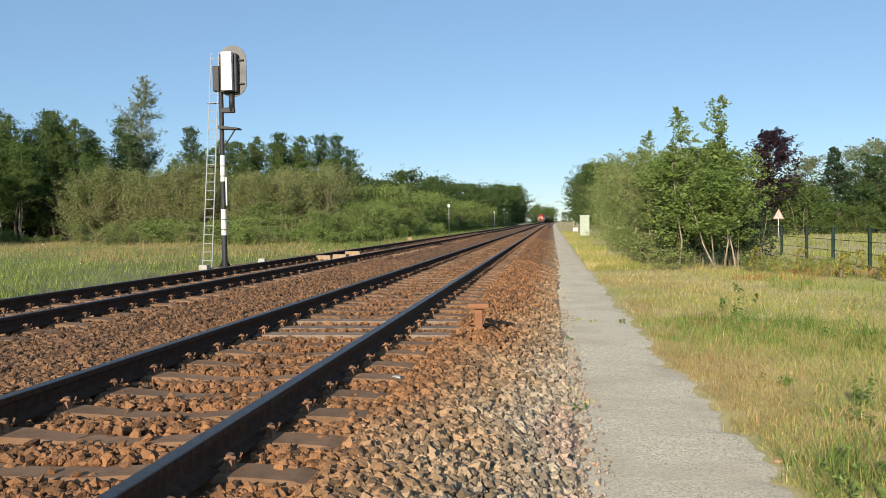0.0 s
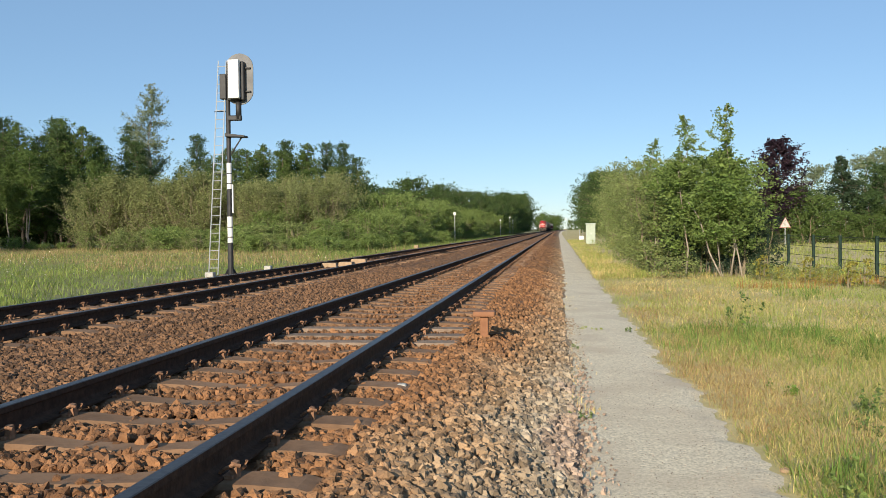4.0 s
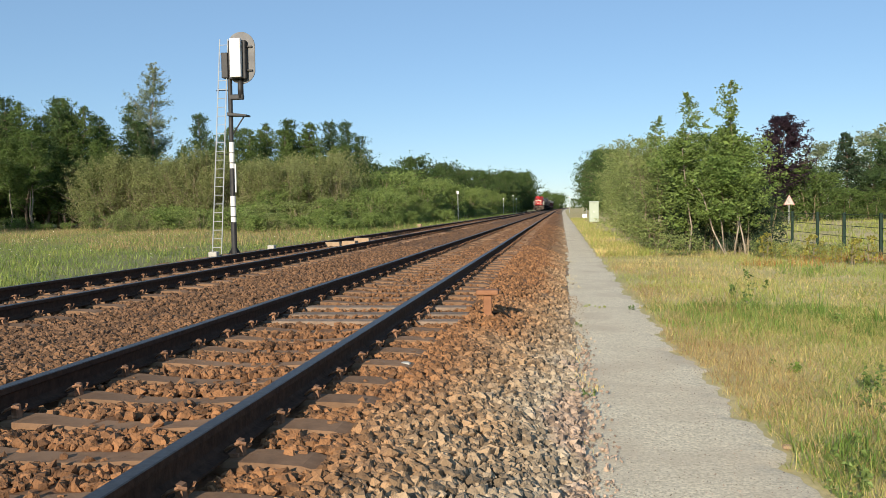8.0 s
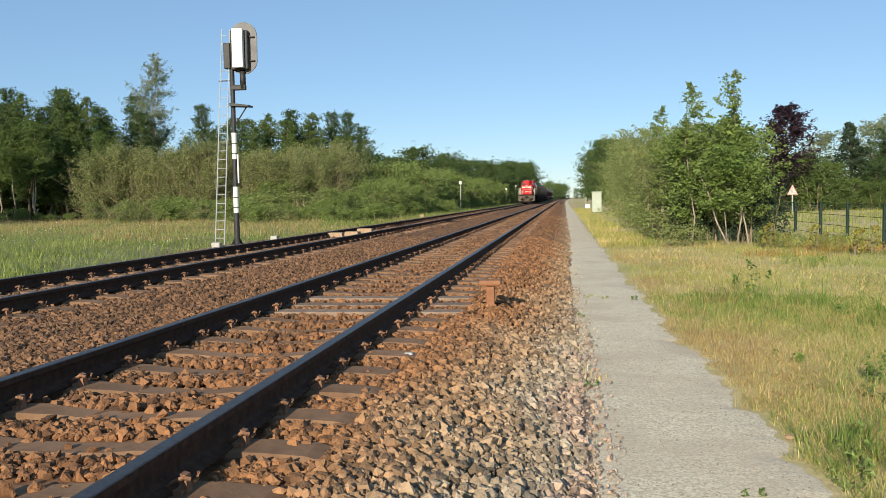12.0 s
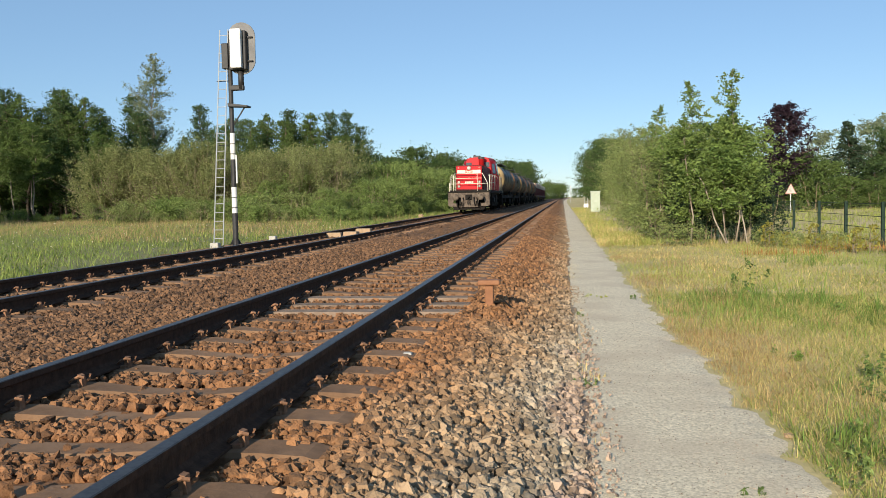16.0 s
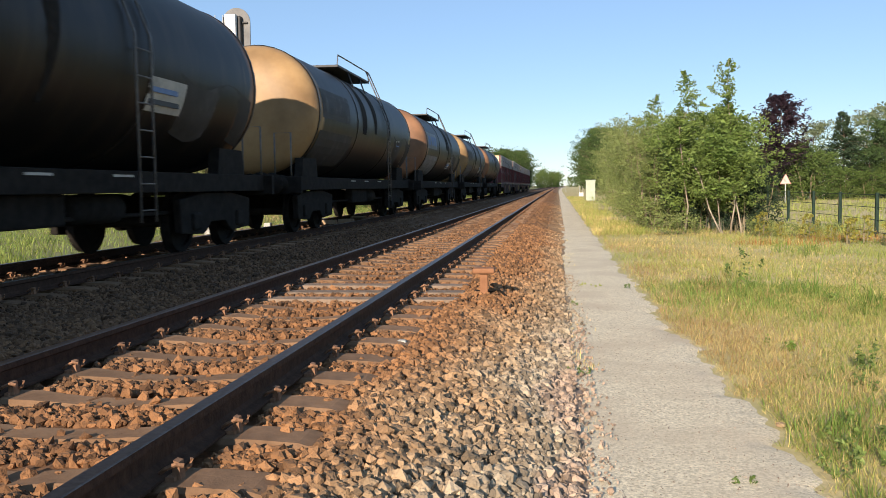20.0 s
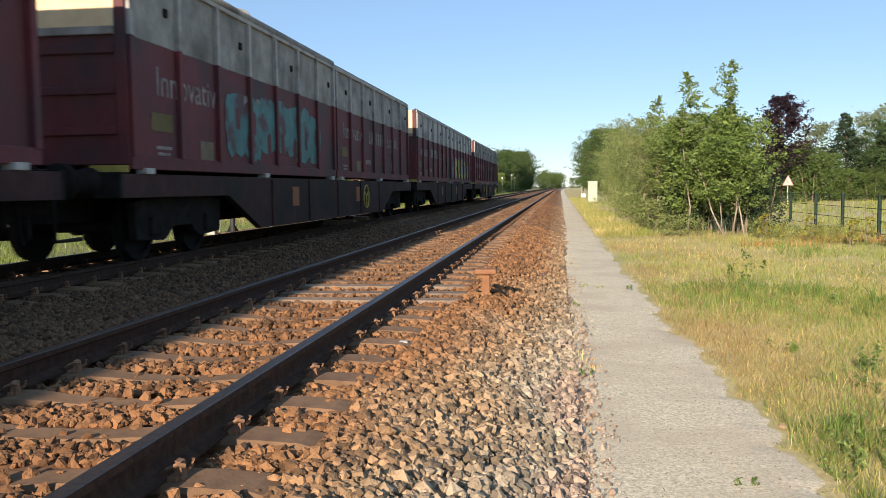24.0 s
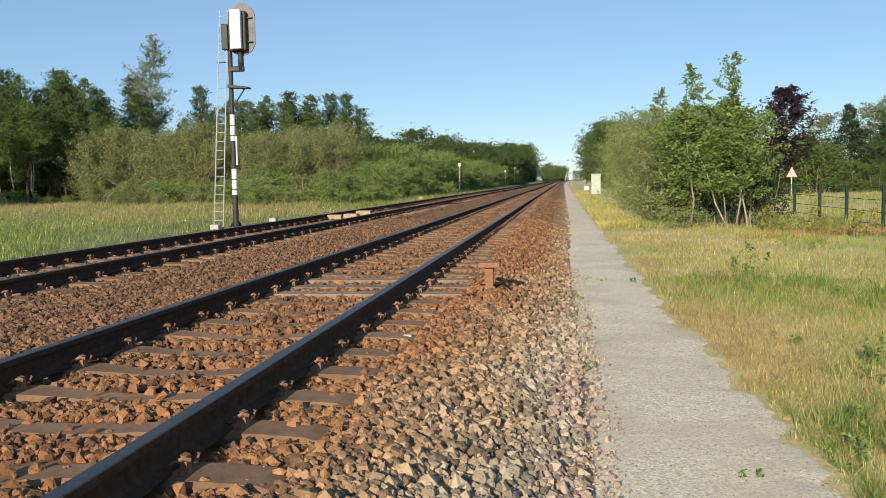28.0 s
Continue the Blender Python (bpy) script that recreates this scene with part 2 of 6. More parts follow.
def tank_shell_mat(name, paint, length, reach):
    """Painted tank ends whose colour is lost under dark spilt grime towards the middle, in ragged runs."""
    m = MATS[paint].copy()
    m.name = name
    n, l = m.node_tree.nodes, m.node_tree.links
    bs = n["Principled BSDF"]
    bs.inputs["Roughness"].default_value, bs.inputs["Specular IOR Level"].default_value = 0.45, 0.22
    old = bs.inputs["Base Color"].links[0].from_socket
    tc = n.new("ShaderNodeTexCoord")
    sep = n.new("ShaderNodeSeparateXYZ")
    l.new(tc.outputs["Object"], sep.inputs[0])
    other = n.new("ShaderNodeMath")
    other.operation, other.inputs[0].default_value = "SUBTRACT", length
    l.new(sep.outputs["Y"], other.inputs[1])
    near = n.new("ShaderNodeMath")
    near.operation = "MINIMUM"
    l.new(sep.outputs["Y"], near.inputs[0])
    l.new(other.outputs[0], near.inputs[1])
    mp = n.new("ShaderNodeMapping")
    mp.inputs["Scale"].default_value = (0.5, 1.6, 0.45)
    l.new(tc.outputs["Object"], mp.inputs["Vector"])
    noi = n.new("ShaderNodeTexNoise")
    noi.inputs["Scale"].default_value, noi.inputs["Detail"].default_value = 1.4, 7
    l.new(mp.outputs[0], noi.inputs["Vector"])
    ad = n.new("ShaderNodeMath")
    ad.operation, ad.inputs[1].default_value = "MULTIPLY_ADD", 1.6
    l.new(noi.outputs["Fac"], ad.inputs[0])
    l.new(near.outputs[0], ad.inputs[2])
    fac = n.new("ShaderNodeMapRange")
    fac.inputs[1].default_value, fac.inputs[2].default_value = 0.8 + reach, 1.15 + reach
    l.new(ad.outputs[0], fac.inputs[0])
    run = n.new("ShaderNodeTexNoise")
    run.inputs["Scale"].default_value, run.inputs["Detail"].default_value = 2.2, 6
    l.new(mp.outputs[0], run.inputs["Vector"])
    dark = n.new("ShaderNodeValToRGB")
    dark.color_ramp.elements[0].position, dark.color_ramp.elements[1].position = 0.46, 0.8
    dark.color_ramp.elements[0].color, dark.color_ramp.elements[1].color = (0.008, 0.0066, 0.0055, 1), (0.034, 0.024, 0.016, 1)
    l.new(run.outputs["Fac"], dark.inputs[0])
    mx = n.new("ShaderNodeMixRGB")
    l.new(fac.outputs[0], mx.inputs[0])
    l.new(old, mx.inputs[1])
    l.new(dark.outputs[0], mx.inputs[2])
    for k in list(bs.inputs["Base Color"].links):
        l.remove(k)
    l.new(mx.outputs[0], bs.inputs["Base Color"])
    MATS[name] = m


mat("dirty_white", (0.33, 0.32, 0.28), (0.50, 0.48, 0.43), 5, 0.7, stain=(0.2, 0.18, 0.15), stain_scale=2)
mat("logo_blue", (0.07, 0.13, 0.26), (0.11, 0.18, 0.33), 5, 0.6)
mat("container_red", (0.100, 0.019, 0.021), (0.150, 0.028, 0.030), 2, 0.7, stain=(0.05, 0.026, 0.026), stain_scale=0.9, stain_at=(0.44, 0.68), rand=0.2)
mat("container_grey", (0.22, 0.21, 0.19), (0.36, 0.345, 0.31), 3, 0.75, stain=(0.11, 0.098, 0.085), stain_scale=1.1, stain_at=(0.46, 0.70), rand=0.15)
mat("container_pale", (0.42, 0.40, 0.355), (0.56, 0.53, 0.47), 3, 0.75, stain=(0.12, 0.105, 0.09), stain_scale=1.1, stain_at=(0.5, 0.72), rand=0.15)
mat("container_rib", (0.30, 0.29, 0.27), (0.45, 0.43, 0.40), 4, 0.7, stain=(0.14, 0.125, 0.11), stain_scale=1.6)
mat("faded_white", (0.10, 0.075, 0.072), (0.33, 0.30, 0.28), 3.5, 0.7)
mat("container_cream", (0.68, 0.50, 0.28), (0.78, 0.60, 0.36), 4, 0.65)
mat("wagon_red", (0.042, 0.022, 0.020), (0.068, 0.034, 0.030), 3, 0.8, stain=(0.030, 0.024, 0.021), stain_scale=1.2, stain_at=(0.42, 0.62), spec=0.2)
mat("yellow", (0.36, 0.27, 0.05), (0.48, 0.37, 0.08), 6, 0.6)
mat("dull_yellow", (0.105, 0.08, 0.02), (0.165, 0.125, 0.03), 6, 0.7, stain=(0.05, 0.02, 0.018), stain_scale=4)
mat("dull_tan", (0.13, 0.10, 0.06), (0.21, 0.165, 0.10), 6, 0.7, stain=(0.06, 0.04, 0.03), stain_scale=3)
mat("orange", (0.22, 0.07, 0.025), (0.30, 0.10, 0.035), 6, 0.6)
mat("teal", (0.035, 0.135, 0.135), (0.06, 0.20, 0.195), 2.5, 0.6, stain=(0.075, 0.03, 0.035), stain_scale=2.2, stain_at=(0.5, 0.6))
mat("spray_dark", (0.03, 0.033, 0.05), (0.06, 0.062, 0.085), 4, 0.6)
mat("spray_yellow", (0.27, 0.29, 0.06), (0.40, 0.41, 0.09), 4, 0.6)
mat("spray_cloud", (0.10, 0.115, 0.145), (0.19, 0.205, 0.23), 3, 0.6)
mat("spray_grey", (0.11, 0.115, 0.12), (0.21, 0.215, 0.215), 3, 0.6)
mat("mast_black", (0.012, 0.012, 0.013), (0.03, 0.03, 0.03), 6, 0.6)
mat("mast_white", (0.66, 0.65, 0.62), (0.76, 0.75, 0.72), 4, 0.55, stain=(0.55, 0.52, 0.46), stain_scale=3)
mat("board_grey", (0.13, 0.13, 0.13), (0.19, 0.19, 0.185), 3, 0.7)
mat("galvanised", (0.48, 0.50, 0.50), (0.62, 0.63, 0.62), 8, 0.45, metal=0.5)
mat("cabinet_green", (0.31, 0.37, 0.28), (0.38, 0.43, 0.34), 3, 0.6)
mat("post_orange", (0.22, 0.095, 0.042), (0.30, 0.14, 0.066), 8, 0.8)
mat("fence_green", (0.012, 0.028, 0.020), (0.02, 0.042, 0.03), 5, 0.7, spec=0.2)
mat("sign_red", (0.34, 0.13, 0.10), (0.42, 0.17, 0.13), 5, 0.5)
mat("sandstone", (0.31, 0.21, 0.125), (0.41, 0.29, 0.18), 8, 0.9, bump=0.4)
mat("brick_house", (0.30, 0.16, 0.10), (0.38, 0.22, 0.15), 5, 0.9)


# ---- mesh helpers ----
def part(name, bm, material, parent=None, label="", smooth=False):
    """Links a bmesh as one mesh object under a thing or part."""
    me = bpy.data.meshes.new(name)
    bm.to_mesh(me)
    bm.free()
    return mesh_ob(name, me, material, parent, label, smooth)


def mesh_ob(name, me, material, parent=None, label="", smooth=False):
    for x in material if isinstance(material, (list, tuple)) else [material]:
        me.materials.append(MATS[x])
    if smooth:
        me.polygons.foreach_set("use_smooth", [True] * len(me.polygons))
    ob = new(name, me)
    ob.parent = parent
    if label:
        ob["label"] = label
    return ob


def share(name, me, parent, m):
    """One more object on the same mesh."""
    ob = new(name, me)
    ob.parent = parent
    ob.matrix_basis = m
    return ob


def empty(name, m=None, **tags):
    ob = new(name)
    if m is not None:
        ob.matrix_basis = m
    return tagged(ob, **tags)


def box(x0, x1, y0, y1, z0, z1, bevel=0.0, bm=None):
    bm = bm or bmesh.new()
    g = bmesh.ops.create_cube(bm, size=1)["verts"]
    for v in g:
        v.co = Vector(((x0 + x1) / 2 + v.co.x * (x1 - x0), (y0 + y1) / 2 + v.co.y * (y1 - y0), (z0 + z1) / 2 + v.co.z * (z1 - z0)))
    if bevel:
        es = list({e for v in g for e in v.link_edges})
        bmesh.ops.bevel(bm, geom=es, offset=bevel, segments=2, affect="EDGES", profile=0.5)
    return bm


def tube(pts, r, seg=8, bm=None, r1=None, cap=True):
    """A round bar along a line of points, tapering to r1."""
    bm = bm or bmesh.new()
    pts = [Vector(p) for p in pts]
    rings = []
    for i, p in enumerate(pts):
        d = (pts[min(i + 1, len(pts) - 1)] - pts[max(i - 1, 0)]).normalized()
        a = d.cross(Vector((0, 0, 1)) if abs(d.z) < 0.9 else Vector((1, 0, 0))).normalized()
        b = d.cross(a)
        rr = r if r1 is None else r + (r1 - r) * i / (len(pts) - 1)
        rings.append([bm.verts.new(p + (a * math.cos(k * math.tau / seg) + b * math.sin(k * math.tau / seg)) * rr) for k in range(seg)])
    for u, w in zip(rings, rings[1:]):
        for k in range(seg):
            bm.faces.new((u[k], u[(k + 1) % seg], w[(k + 1) % seg], w[k]))
    if cap:
        bm.faces.new(rings[0][::-1])
        bm.faces.new(rings[-1])
    bmesh.ops.recalc_face_normals(bm, faces=bm.faces[:])
    return bm


def prism(outline, a0, a1, axis="y", bevel=0.0, bm=None):
    """Pushes a closed outline along an axis. Outline pairs are (x, z) for y, (y, z) for x, (x, y) for z."""
    bm = bm or bmesh.new()

    def at(p, a):
        return {"y": (p[0], a, p[1]), "x": (a, p[0], p[1]), "z": (p[0], p[1], a)}[axis]

    u = [bm.verts.new(at(p, a0)) for p in outline]
    w = [bm.verts.new(at(p, a1)) for p in outline]
    k = len(outline)
    fs = [bm.faces.new(u), bm.faces.new(w[::-1])]
    fs += [bm.faces.new((u[i], w[i], w[(i + 1) % k], u[(i + 1) % k])) for i in range(k)]
    bmesh.ops.recalc_face_normals(bm, faces=fs)
    if bevel:
        bmesh.ops.bevel(bm, geom=list({e for f in fs for e in f.edges}), offset=bevel, segments=2, affect="EDGES", profile=0.5)
    return bm


def lathe(profile, seg=28, bm=None, m=None):
    """Turns (radius, along) pairs round the y axis."""
    bm = bm or bmesh.new()
    rings = []
    for r, a in profile:
        if r < 1e-4:
            rings.append([bm.verts.new((0, a, 0))])
        else:
            rings.append([bm.verts.new((r * math.cos(k * math.tau / seg), a, r * math.sin(k * math.tau / seg))) for k in range(seg)])
    for u, w in zip(rings, rings[1:]):
        for k in range(seg):
            q = [u[k % len(u)], u[(k + 1) % len(u)], w[(k + 1) % len(w)], w[k % len(w)]]
            q = list(dict.fromkeys(q))
            if len(q) > 2:
                bm.faces.new(q)
    bmesh.ops.recalc_face_normals(bm, faces=bm.faces[:])
    if m is not None:
        bm.transform(m)
    return bm


def bulk(name, V, F, material, idx=None, smooth=False):
    """A mesh from arrays: V (n, 3), F (m, k) with k corners each."""
    me = bpy.data.meshes.new(name)
    k = F.shape[1]
    me.vertices.add(len(V))
    me.vertices.foreach_set("co", np.ascontiguousarray(V, np.float32).ravel())
    me.loops.add(F.size)
    me.loops.foreach_set("vertex_index", np.ascontiguousarray(F, np.int32).ravel())
    me.polygons.add(len(F))
    me.polygons.foreach_set("loop_start", np.arange(0, F.size, k, dtype=np.int32))
    me.polygons.foreach_set("loop_total", np.full(len(F), k, np.int32))
    for x in material if isinstance(material, (list, tuple)) else [material]:
        me.materials.append(MATS[x])
    if idx is not None:
        me.polygons.foreach_set("material_index", np.ascontiguousarray(idx, np.int32))
    me.polygons.foreach_set("use_smooth", np.full(len(F), smooth))
    me.update()
    me.validate()
    return me


def lettering(text, size, material, parent, m, name="lettering", depth=0.004, bold=0.0):
    """Built-in font letters as a mesh, on the plane of m."""
    cu = bpy.data.curves.new(name, "FONT")
    cu.body, cu.size, cu.extrude, cu.align_x, cu.align_y = text, size, depth, "CENTER", "CENTER"
    cu.offset = bold
    tmp = bpy.data.objects.new("tmp", cu)
    scene.collection.objects.link(tmp)
    me = bpy.data.meshes.new_from_object(tmp.evaluated_get(bpy.context.evaluated_depsgraph_get()))
    bpy.data.objects.remove(tmp)
    me.materials.clear()
    me.materials.append(MATS[material])
    ob = new(name, me)
    ob.parent = parent
    ob.matrix_basis = m
    return ob


def bend(y):
    """The line's slight curve to the right in the far distance."""
    return 1.56e-5 * max(0.0, y - 150.0) ** 2


# ---- the large structure: ground, ballast bed, path, tracks ----
X1, X2 = -2.31, -6.545          # centres of the two tracks
GAUGE = 0.7525                   # half the distance between the rail heads
BED = [(-10.6, -0.42), (-9.6, -0.34), (-8.9, -0.27), (-8.0, -0.212), (-5.2, -0.212), (-4.9, -0.21), (-3.9, -0.21), (-3.6, -0.215), (-1.15, -0.212), (-0.95, -0.212), (-0.7, -0.25), (-0.35, -0.365), (0.0, -0.49), (0.22, -0.535)]


def bed_z(x):
    return np.interp(x, [p[0] for p in BED], [p[1] for p in BED])


def ground_z(x, y):
    """Height of the soil: a field beside the line on one side, a verge on the other."""
    z = np.where(x < -9.6, -0.40, np.where(x < 0.2, -0.62, -0.53))
    z = z + 0.05 * np.sin(x * 0.7 + y * 0.23) * np.clip((np.abs(x) - 3) / 6, 0, 1) * (np.abs(x) < 200)
    z = z - 0.10 * np.clip((x - 3.0) / 6, 0, 1)
    return z


rng = np.random.default_rng(5)


def make_ground():
    xs = np.concatenate([[-4000, -1500, -600, -250, -120], np.arange(-80, -12, 2.0), np.arange(-12, 14, 0.5), np.arange(14, 60, 3.0), [90, 160, 300, 800, 4000]])
    ys = np.concatenate([[-4000, -1200, -500, -250, -100, -40], np.arange(-20, 60, 1.5), np.arange(60, 200, 8.0), [220, 300, 420, 600, 1000, 2000, 4500]])
    X, Y = np.meshgrid(xs, ys, indexing="ij")
    V = np.stack([X, Y, ground_z(X, Y)], -1).reshape(-1, 3)
    n, k = len(xs), len(ys)
    i, j = np.meshgrid(np.arange(n - 1), np.arange(k - 1), indexing="ij")
    a = (i * k + j).ravel()
    F = np.stack([a, a + k, a + k + 1, a + 1], -1)
    idx = (X[:-1, :-1].ravel() < -9.4).astype(int)
    ob = new("ground", bulk("ground", V, F, ["soil", "field_soil"], idx, smooth=True))
    tagged(ob, "flat meadow soil under grass beside the railway", "ground", kind="structure")


def make_bed():
    ys = np.concatenate([[-400, -150, -50], np.arange(-10, 20, 0.4), np.arange(20, 60, 0.14), np.arange(60, 150, 0.3), np.arange(150, 900, 3.0)])
    xs = np.unique(np.concatenate([[p[0] for p in BED], np.arange(-10.5, 0.2, 0.14)]))
    X, Y = np.meshgrid(xs, ys, indexing="ij")
    rough = np.interp(Y, [0, 19, 22, 60, 150, 200], [0.012, 0.012, 0.032, 0.036, 0.05, 0.05])
    Z = bed_z(X) + rng.normal(0, 1, X.shape) * rough
    V = np.stack([X + np.vectorize(bend)(Y), Y, Z], -1).reshape(-1, 3)
    n, k = len(xs), len(ys)
    i, j = np.meshgrid(np.arange(n - 1), np.arange(k - 1), indexing="ij")
    a = (i * k + j).ravel()
    ob = new("ballast_bed", bulk("ballast_bed", V, np.stack([a, a + k, a + k + 1, a + 1], -1), "bed"))
    tagged(ob, "rust-stained ballast bed sloping to a footpath", "ballast bed", kind="structure")


def path_right(y):
    """The ragged right edge of the footpath."""
    bites = sum(a * np.sin(y * f + p) for f, a, p in ((1.1, 0.035, 0.4), (2.3, 0.04, 2.0), (5.1, 0.035, 4.4), (9.7, 0.028, 1.1), (16.3, 0.02, 5.2), (27.0, 0.015, 3.3)))
    return np.interp(y, [4.1, 5.4, 6.9, 11.4, 30], [1.38, 1.29, 1.25, 1.15, 1.08]) + bites * np.interp(y, [8, 40], [1, 0.5])


def make_path():
    ys = np.concatenate([[-300, -60], np.arange(-10, 1.5, 0.5), np.arange(1.5, 14, 0.05), np.arange(14, 34, 0.16), np.arange(34, 100, 1.5), np.arange(100, 800, 12.0)])
    left = -0.02 + 0.04 * np.sin(ys * 1.3)
    right = path_right(ys)
    V, F = [], []
    for i, y in enumerate(ys):
        for j in range(9):
            u = j / 8
            x = left[i] + (right[i] - left[i]) * u + bend(y)
            edge = min(u, 1 - u)
            V.append((x, y, -0.508 + 0.002 * math.sin(y * 0.5 + u * 3) - (0.035 if edge == 0 else 0)))
            if i and j:
                a = i * 9 + j
                F.append((a - 10, a - 9, a, a - 1))
    ob = new("footpath", bulk("footpath", np.array(V), np.array(F), "path", smooth=True))
    tagged(ob, "narrow grey gravel footpath with ragged grassy edges", "path", kind="structure")


make_ground()
make_bed()
make_path()


def rail_section(x):
    head = [(-0.035, -0.004), (-0.030, 0.0), (0.030, 0.0), (0.035, -0.004), (0.036, -0.036), (0.012, -0.048), (0.009, -0.115), (0.025, -0.135), (0.07, -0.148), (0.07, -0.160), (-0.07, -0.160), (-0.07, -0.148), (-0.025, -0.135), (-0.009, -0.115), (-0.012, -0.048), (-0.036, -0.036)]
    return [(x + a, b) for a, b in head]


def rail_mesh(x, y0, y1, steps):
    ys = np.concatenate([np.linspace(y0, 150, 12), np.linspace(150, y1, steps)[1:]])
    sec = rail_section(x)
    k = len(sec)
    V = np.array([(a + bend(y), y, b) for y in ys for a, b in sec])
    F, idx = [], []
    for i in range(len(ys) - 1):
        for j in range(k):
            a, b = i * k + j, i * k + (j + 1) % k
            F.append((a, b, b + k, a + k))
            idx.append(1 if j in (0, 1, 2) else 0)
    return bulk("rail", V, np.array(F), ["rail_side", "rail_head"], idx)


def sleeper_mesh():
    """A cast concrete sleeper whose top dips between the rail seats."""
    prof = [(-1.26, -0.200), (-1.18, -0.178), (-0.98, -0.168), (-0.55, -0.168), (-0.38, -0.180), (-0.2, -0.194), (0, -0.198), (0.2, -0.194), (0.38, -0.180), (0.55, -0.168), (0.98, -0.168), (1.18, -0.178), (1.26, -0.200)]
    V, F = [], []
    for x, z in prof:
        w = 0.13 if abs(x) > 0.45 else 0.105
        V += [(x, -w - 0.015, -0.36), (x, -w, z - 0.02), (x, -w + 0.02, z), (x, w - 0.02, z), (x, w, z - 0.02), (x, w + 0.015, -0.36)]
    n = len(prof)
    for i in range(n - 1):
        for j in range(5):
            a = i * 6 + j
            F.append((a, a + 1, a + 7, a + 6))
    me = bpy.data.meshes.new("sleeper")
    me.from_pydata(V, [], [f[::-1] for f in F] + [tuple(range(6)), tuple(range((n - 1) * 6, n * 6))[::-1]])
    me.materials.append(MATS["sleeper_concrete"])
    return me


def plank_mesh():
    bm = box(-1.3, 1.3, -0.11, 0.11, -0.36, -0.172, 0.01)
    me = bpy.data.meshes.new("timber_sleeper")
    bm.to_mesh(me)
    bm.free()
    me.materials.append(MATS["sleeper_wood"])
    return me


def clip_mesh():
    """A bent spring clip with its shoulder: the rail lies towards -x."""
    bm = box(-0.03, 0.03, -0.05, 0.05, -0.172, -0.150)
    prism([(0.008, -0.172), (0.045, -0.172), (0.038, -0.098), (0.014, -0.092)], -0.022, 0.022, "y", bm=bm)
    tube([(-0.035, -0.035, -0.140), (-0.005, -0.045, -0.118), (0.035, -0.042, -0.100), (0.062, -0.03, -0.108)], 0.0085, 4, bm)
    tube([(0.030, 0.03, -0.150), (0.060, 0.035, -0.125), (0.066, 0.035, -0.098)], 0.008, 4, bm)
    me = bpy.data.meshes.new("rail_clip")
    bm.to_mesh(me)
    bm.free()
    me.materials.append(MATS["clip_rust"])
    return me


SLEEPER, CLIP, PLANK = sleeper_mesh(), clip_mesh(), plank_mesh()
PITCH = 0.6
FIRST1 = 3.12 - 17 * PITCH        # first sleeper of the near track
PLANKS = (9, 10, 11)            # timber sleepers at a rail joint, counted from y = 3.12


def make_track(xc, first, label, planks=()):
    tr = empty("railway_track", pose(xc, 0, 0), label=label, category="railway track", group="railway tracks")
    for s in (-1, 1):
        r = new("rail", rail_mesh(s * GAUGE, -400, 900, 40))
        r.parent = tr
        r["label"] = "rusty steel rail with a polished head"
    n = 150
    far_v, far_f = [], []
    sv = np.array([v.co[:] for v in SLEEPER.vertices])
    for k in range(n):
        y = first + k * PITCH
        wood = k - 17 in planks
        sl = share("sleeper", PLANK if wood else SLEEPER, tr, pose(rng.normal(0, 0.012), y + rng.normal(0, 0.012), rng.normal(0, 0.004), 0, 0, rng.normal(0, 0.4)))
        if wood:
            sl["label"] = "weathered timber sleeper"
        for s in (-1, 1):
            for o in (-1, 1):
                share("rail_clip", CLIP, sl, pose(s * GAUGE + o * 0.085, rng.normal(0, 0.006), 0, 0, 0, 0 if o > 0 else 180))
    # the sleepers too far off to pick apart, as low bars
    ys = first + np.arange(n, 1100) * PITCH
    q = np.array([(-1.25, -0.13, -0.18), (1.25, -0.13, -0.18), (1.25, 0.13, -0.18), (-1.25, 0.13, -0.18), (-1.25, -0.14, -0.3), (1.25, -0.14, -0.3)])
    off = np.stack([np.array([bend(y) for y in ys]), ys, ys * 0], -1)
    V = (q[None] + off[:, None]).reshape(-1, 3)
    b = np.arange(len(ys))[:, None] * 6
    F = np.concatenate([b + np.array([0, 1, 2, 3]), b + np.array([4, 5, 1, 0])])
    o = mesh_ob("far_sleepers", bulk("far_sleepers", V, F, "sleeper_concrete"), [], tr)
    o["kind"] = "stuff"
    return tr


make_track(X1, FIRST1, "straight railway track with rusty rails on concrete sleepers", PLANKS)
make_track(X2, FIRST1 + 0.22, "second railway track carrying the freight train")


# ---- loose ballast stones ----
def stone_shapes(k=24):
    """Crushed stones: rough blocks with large broken facets."""
    bm = bmesh.new()
    bmesh.ops.create_icosphere(bm, subdivisions=1, radius=1)
    base = np.array([v.co[:] for v in bm.verts])
    faces = np.array([[v.index for v in f.verts] for f in bm.faces])
    bm.free()
    out = []
    for _ in range(k):
        v = base * rng.uniform(0.92, 1.08, (len(base), 1))
        for _ in range(6):
            d = rng.normal(size=3)
            d /= np.linalg.norm(d)
            over = v @ d - rng.uniform(0.35, 0.65)
            v = v - np.clip(over, 0, None)[:, None] * d
        out.append(v * rng.uniform(0.85, 1.3, 3) * 1.25 + rng.normal(0, 0.03, v.shape))
    return np.array(out), faces


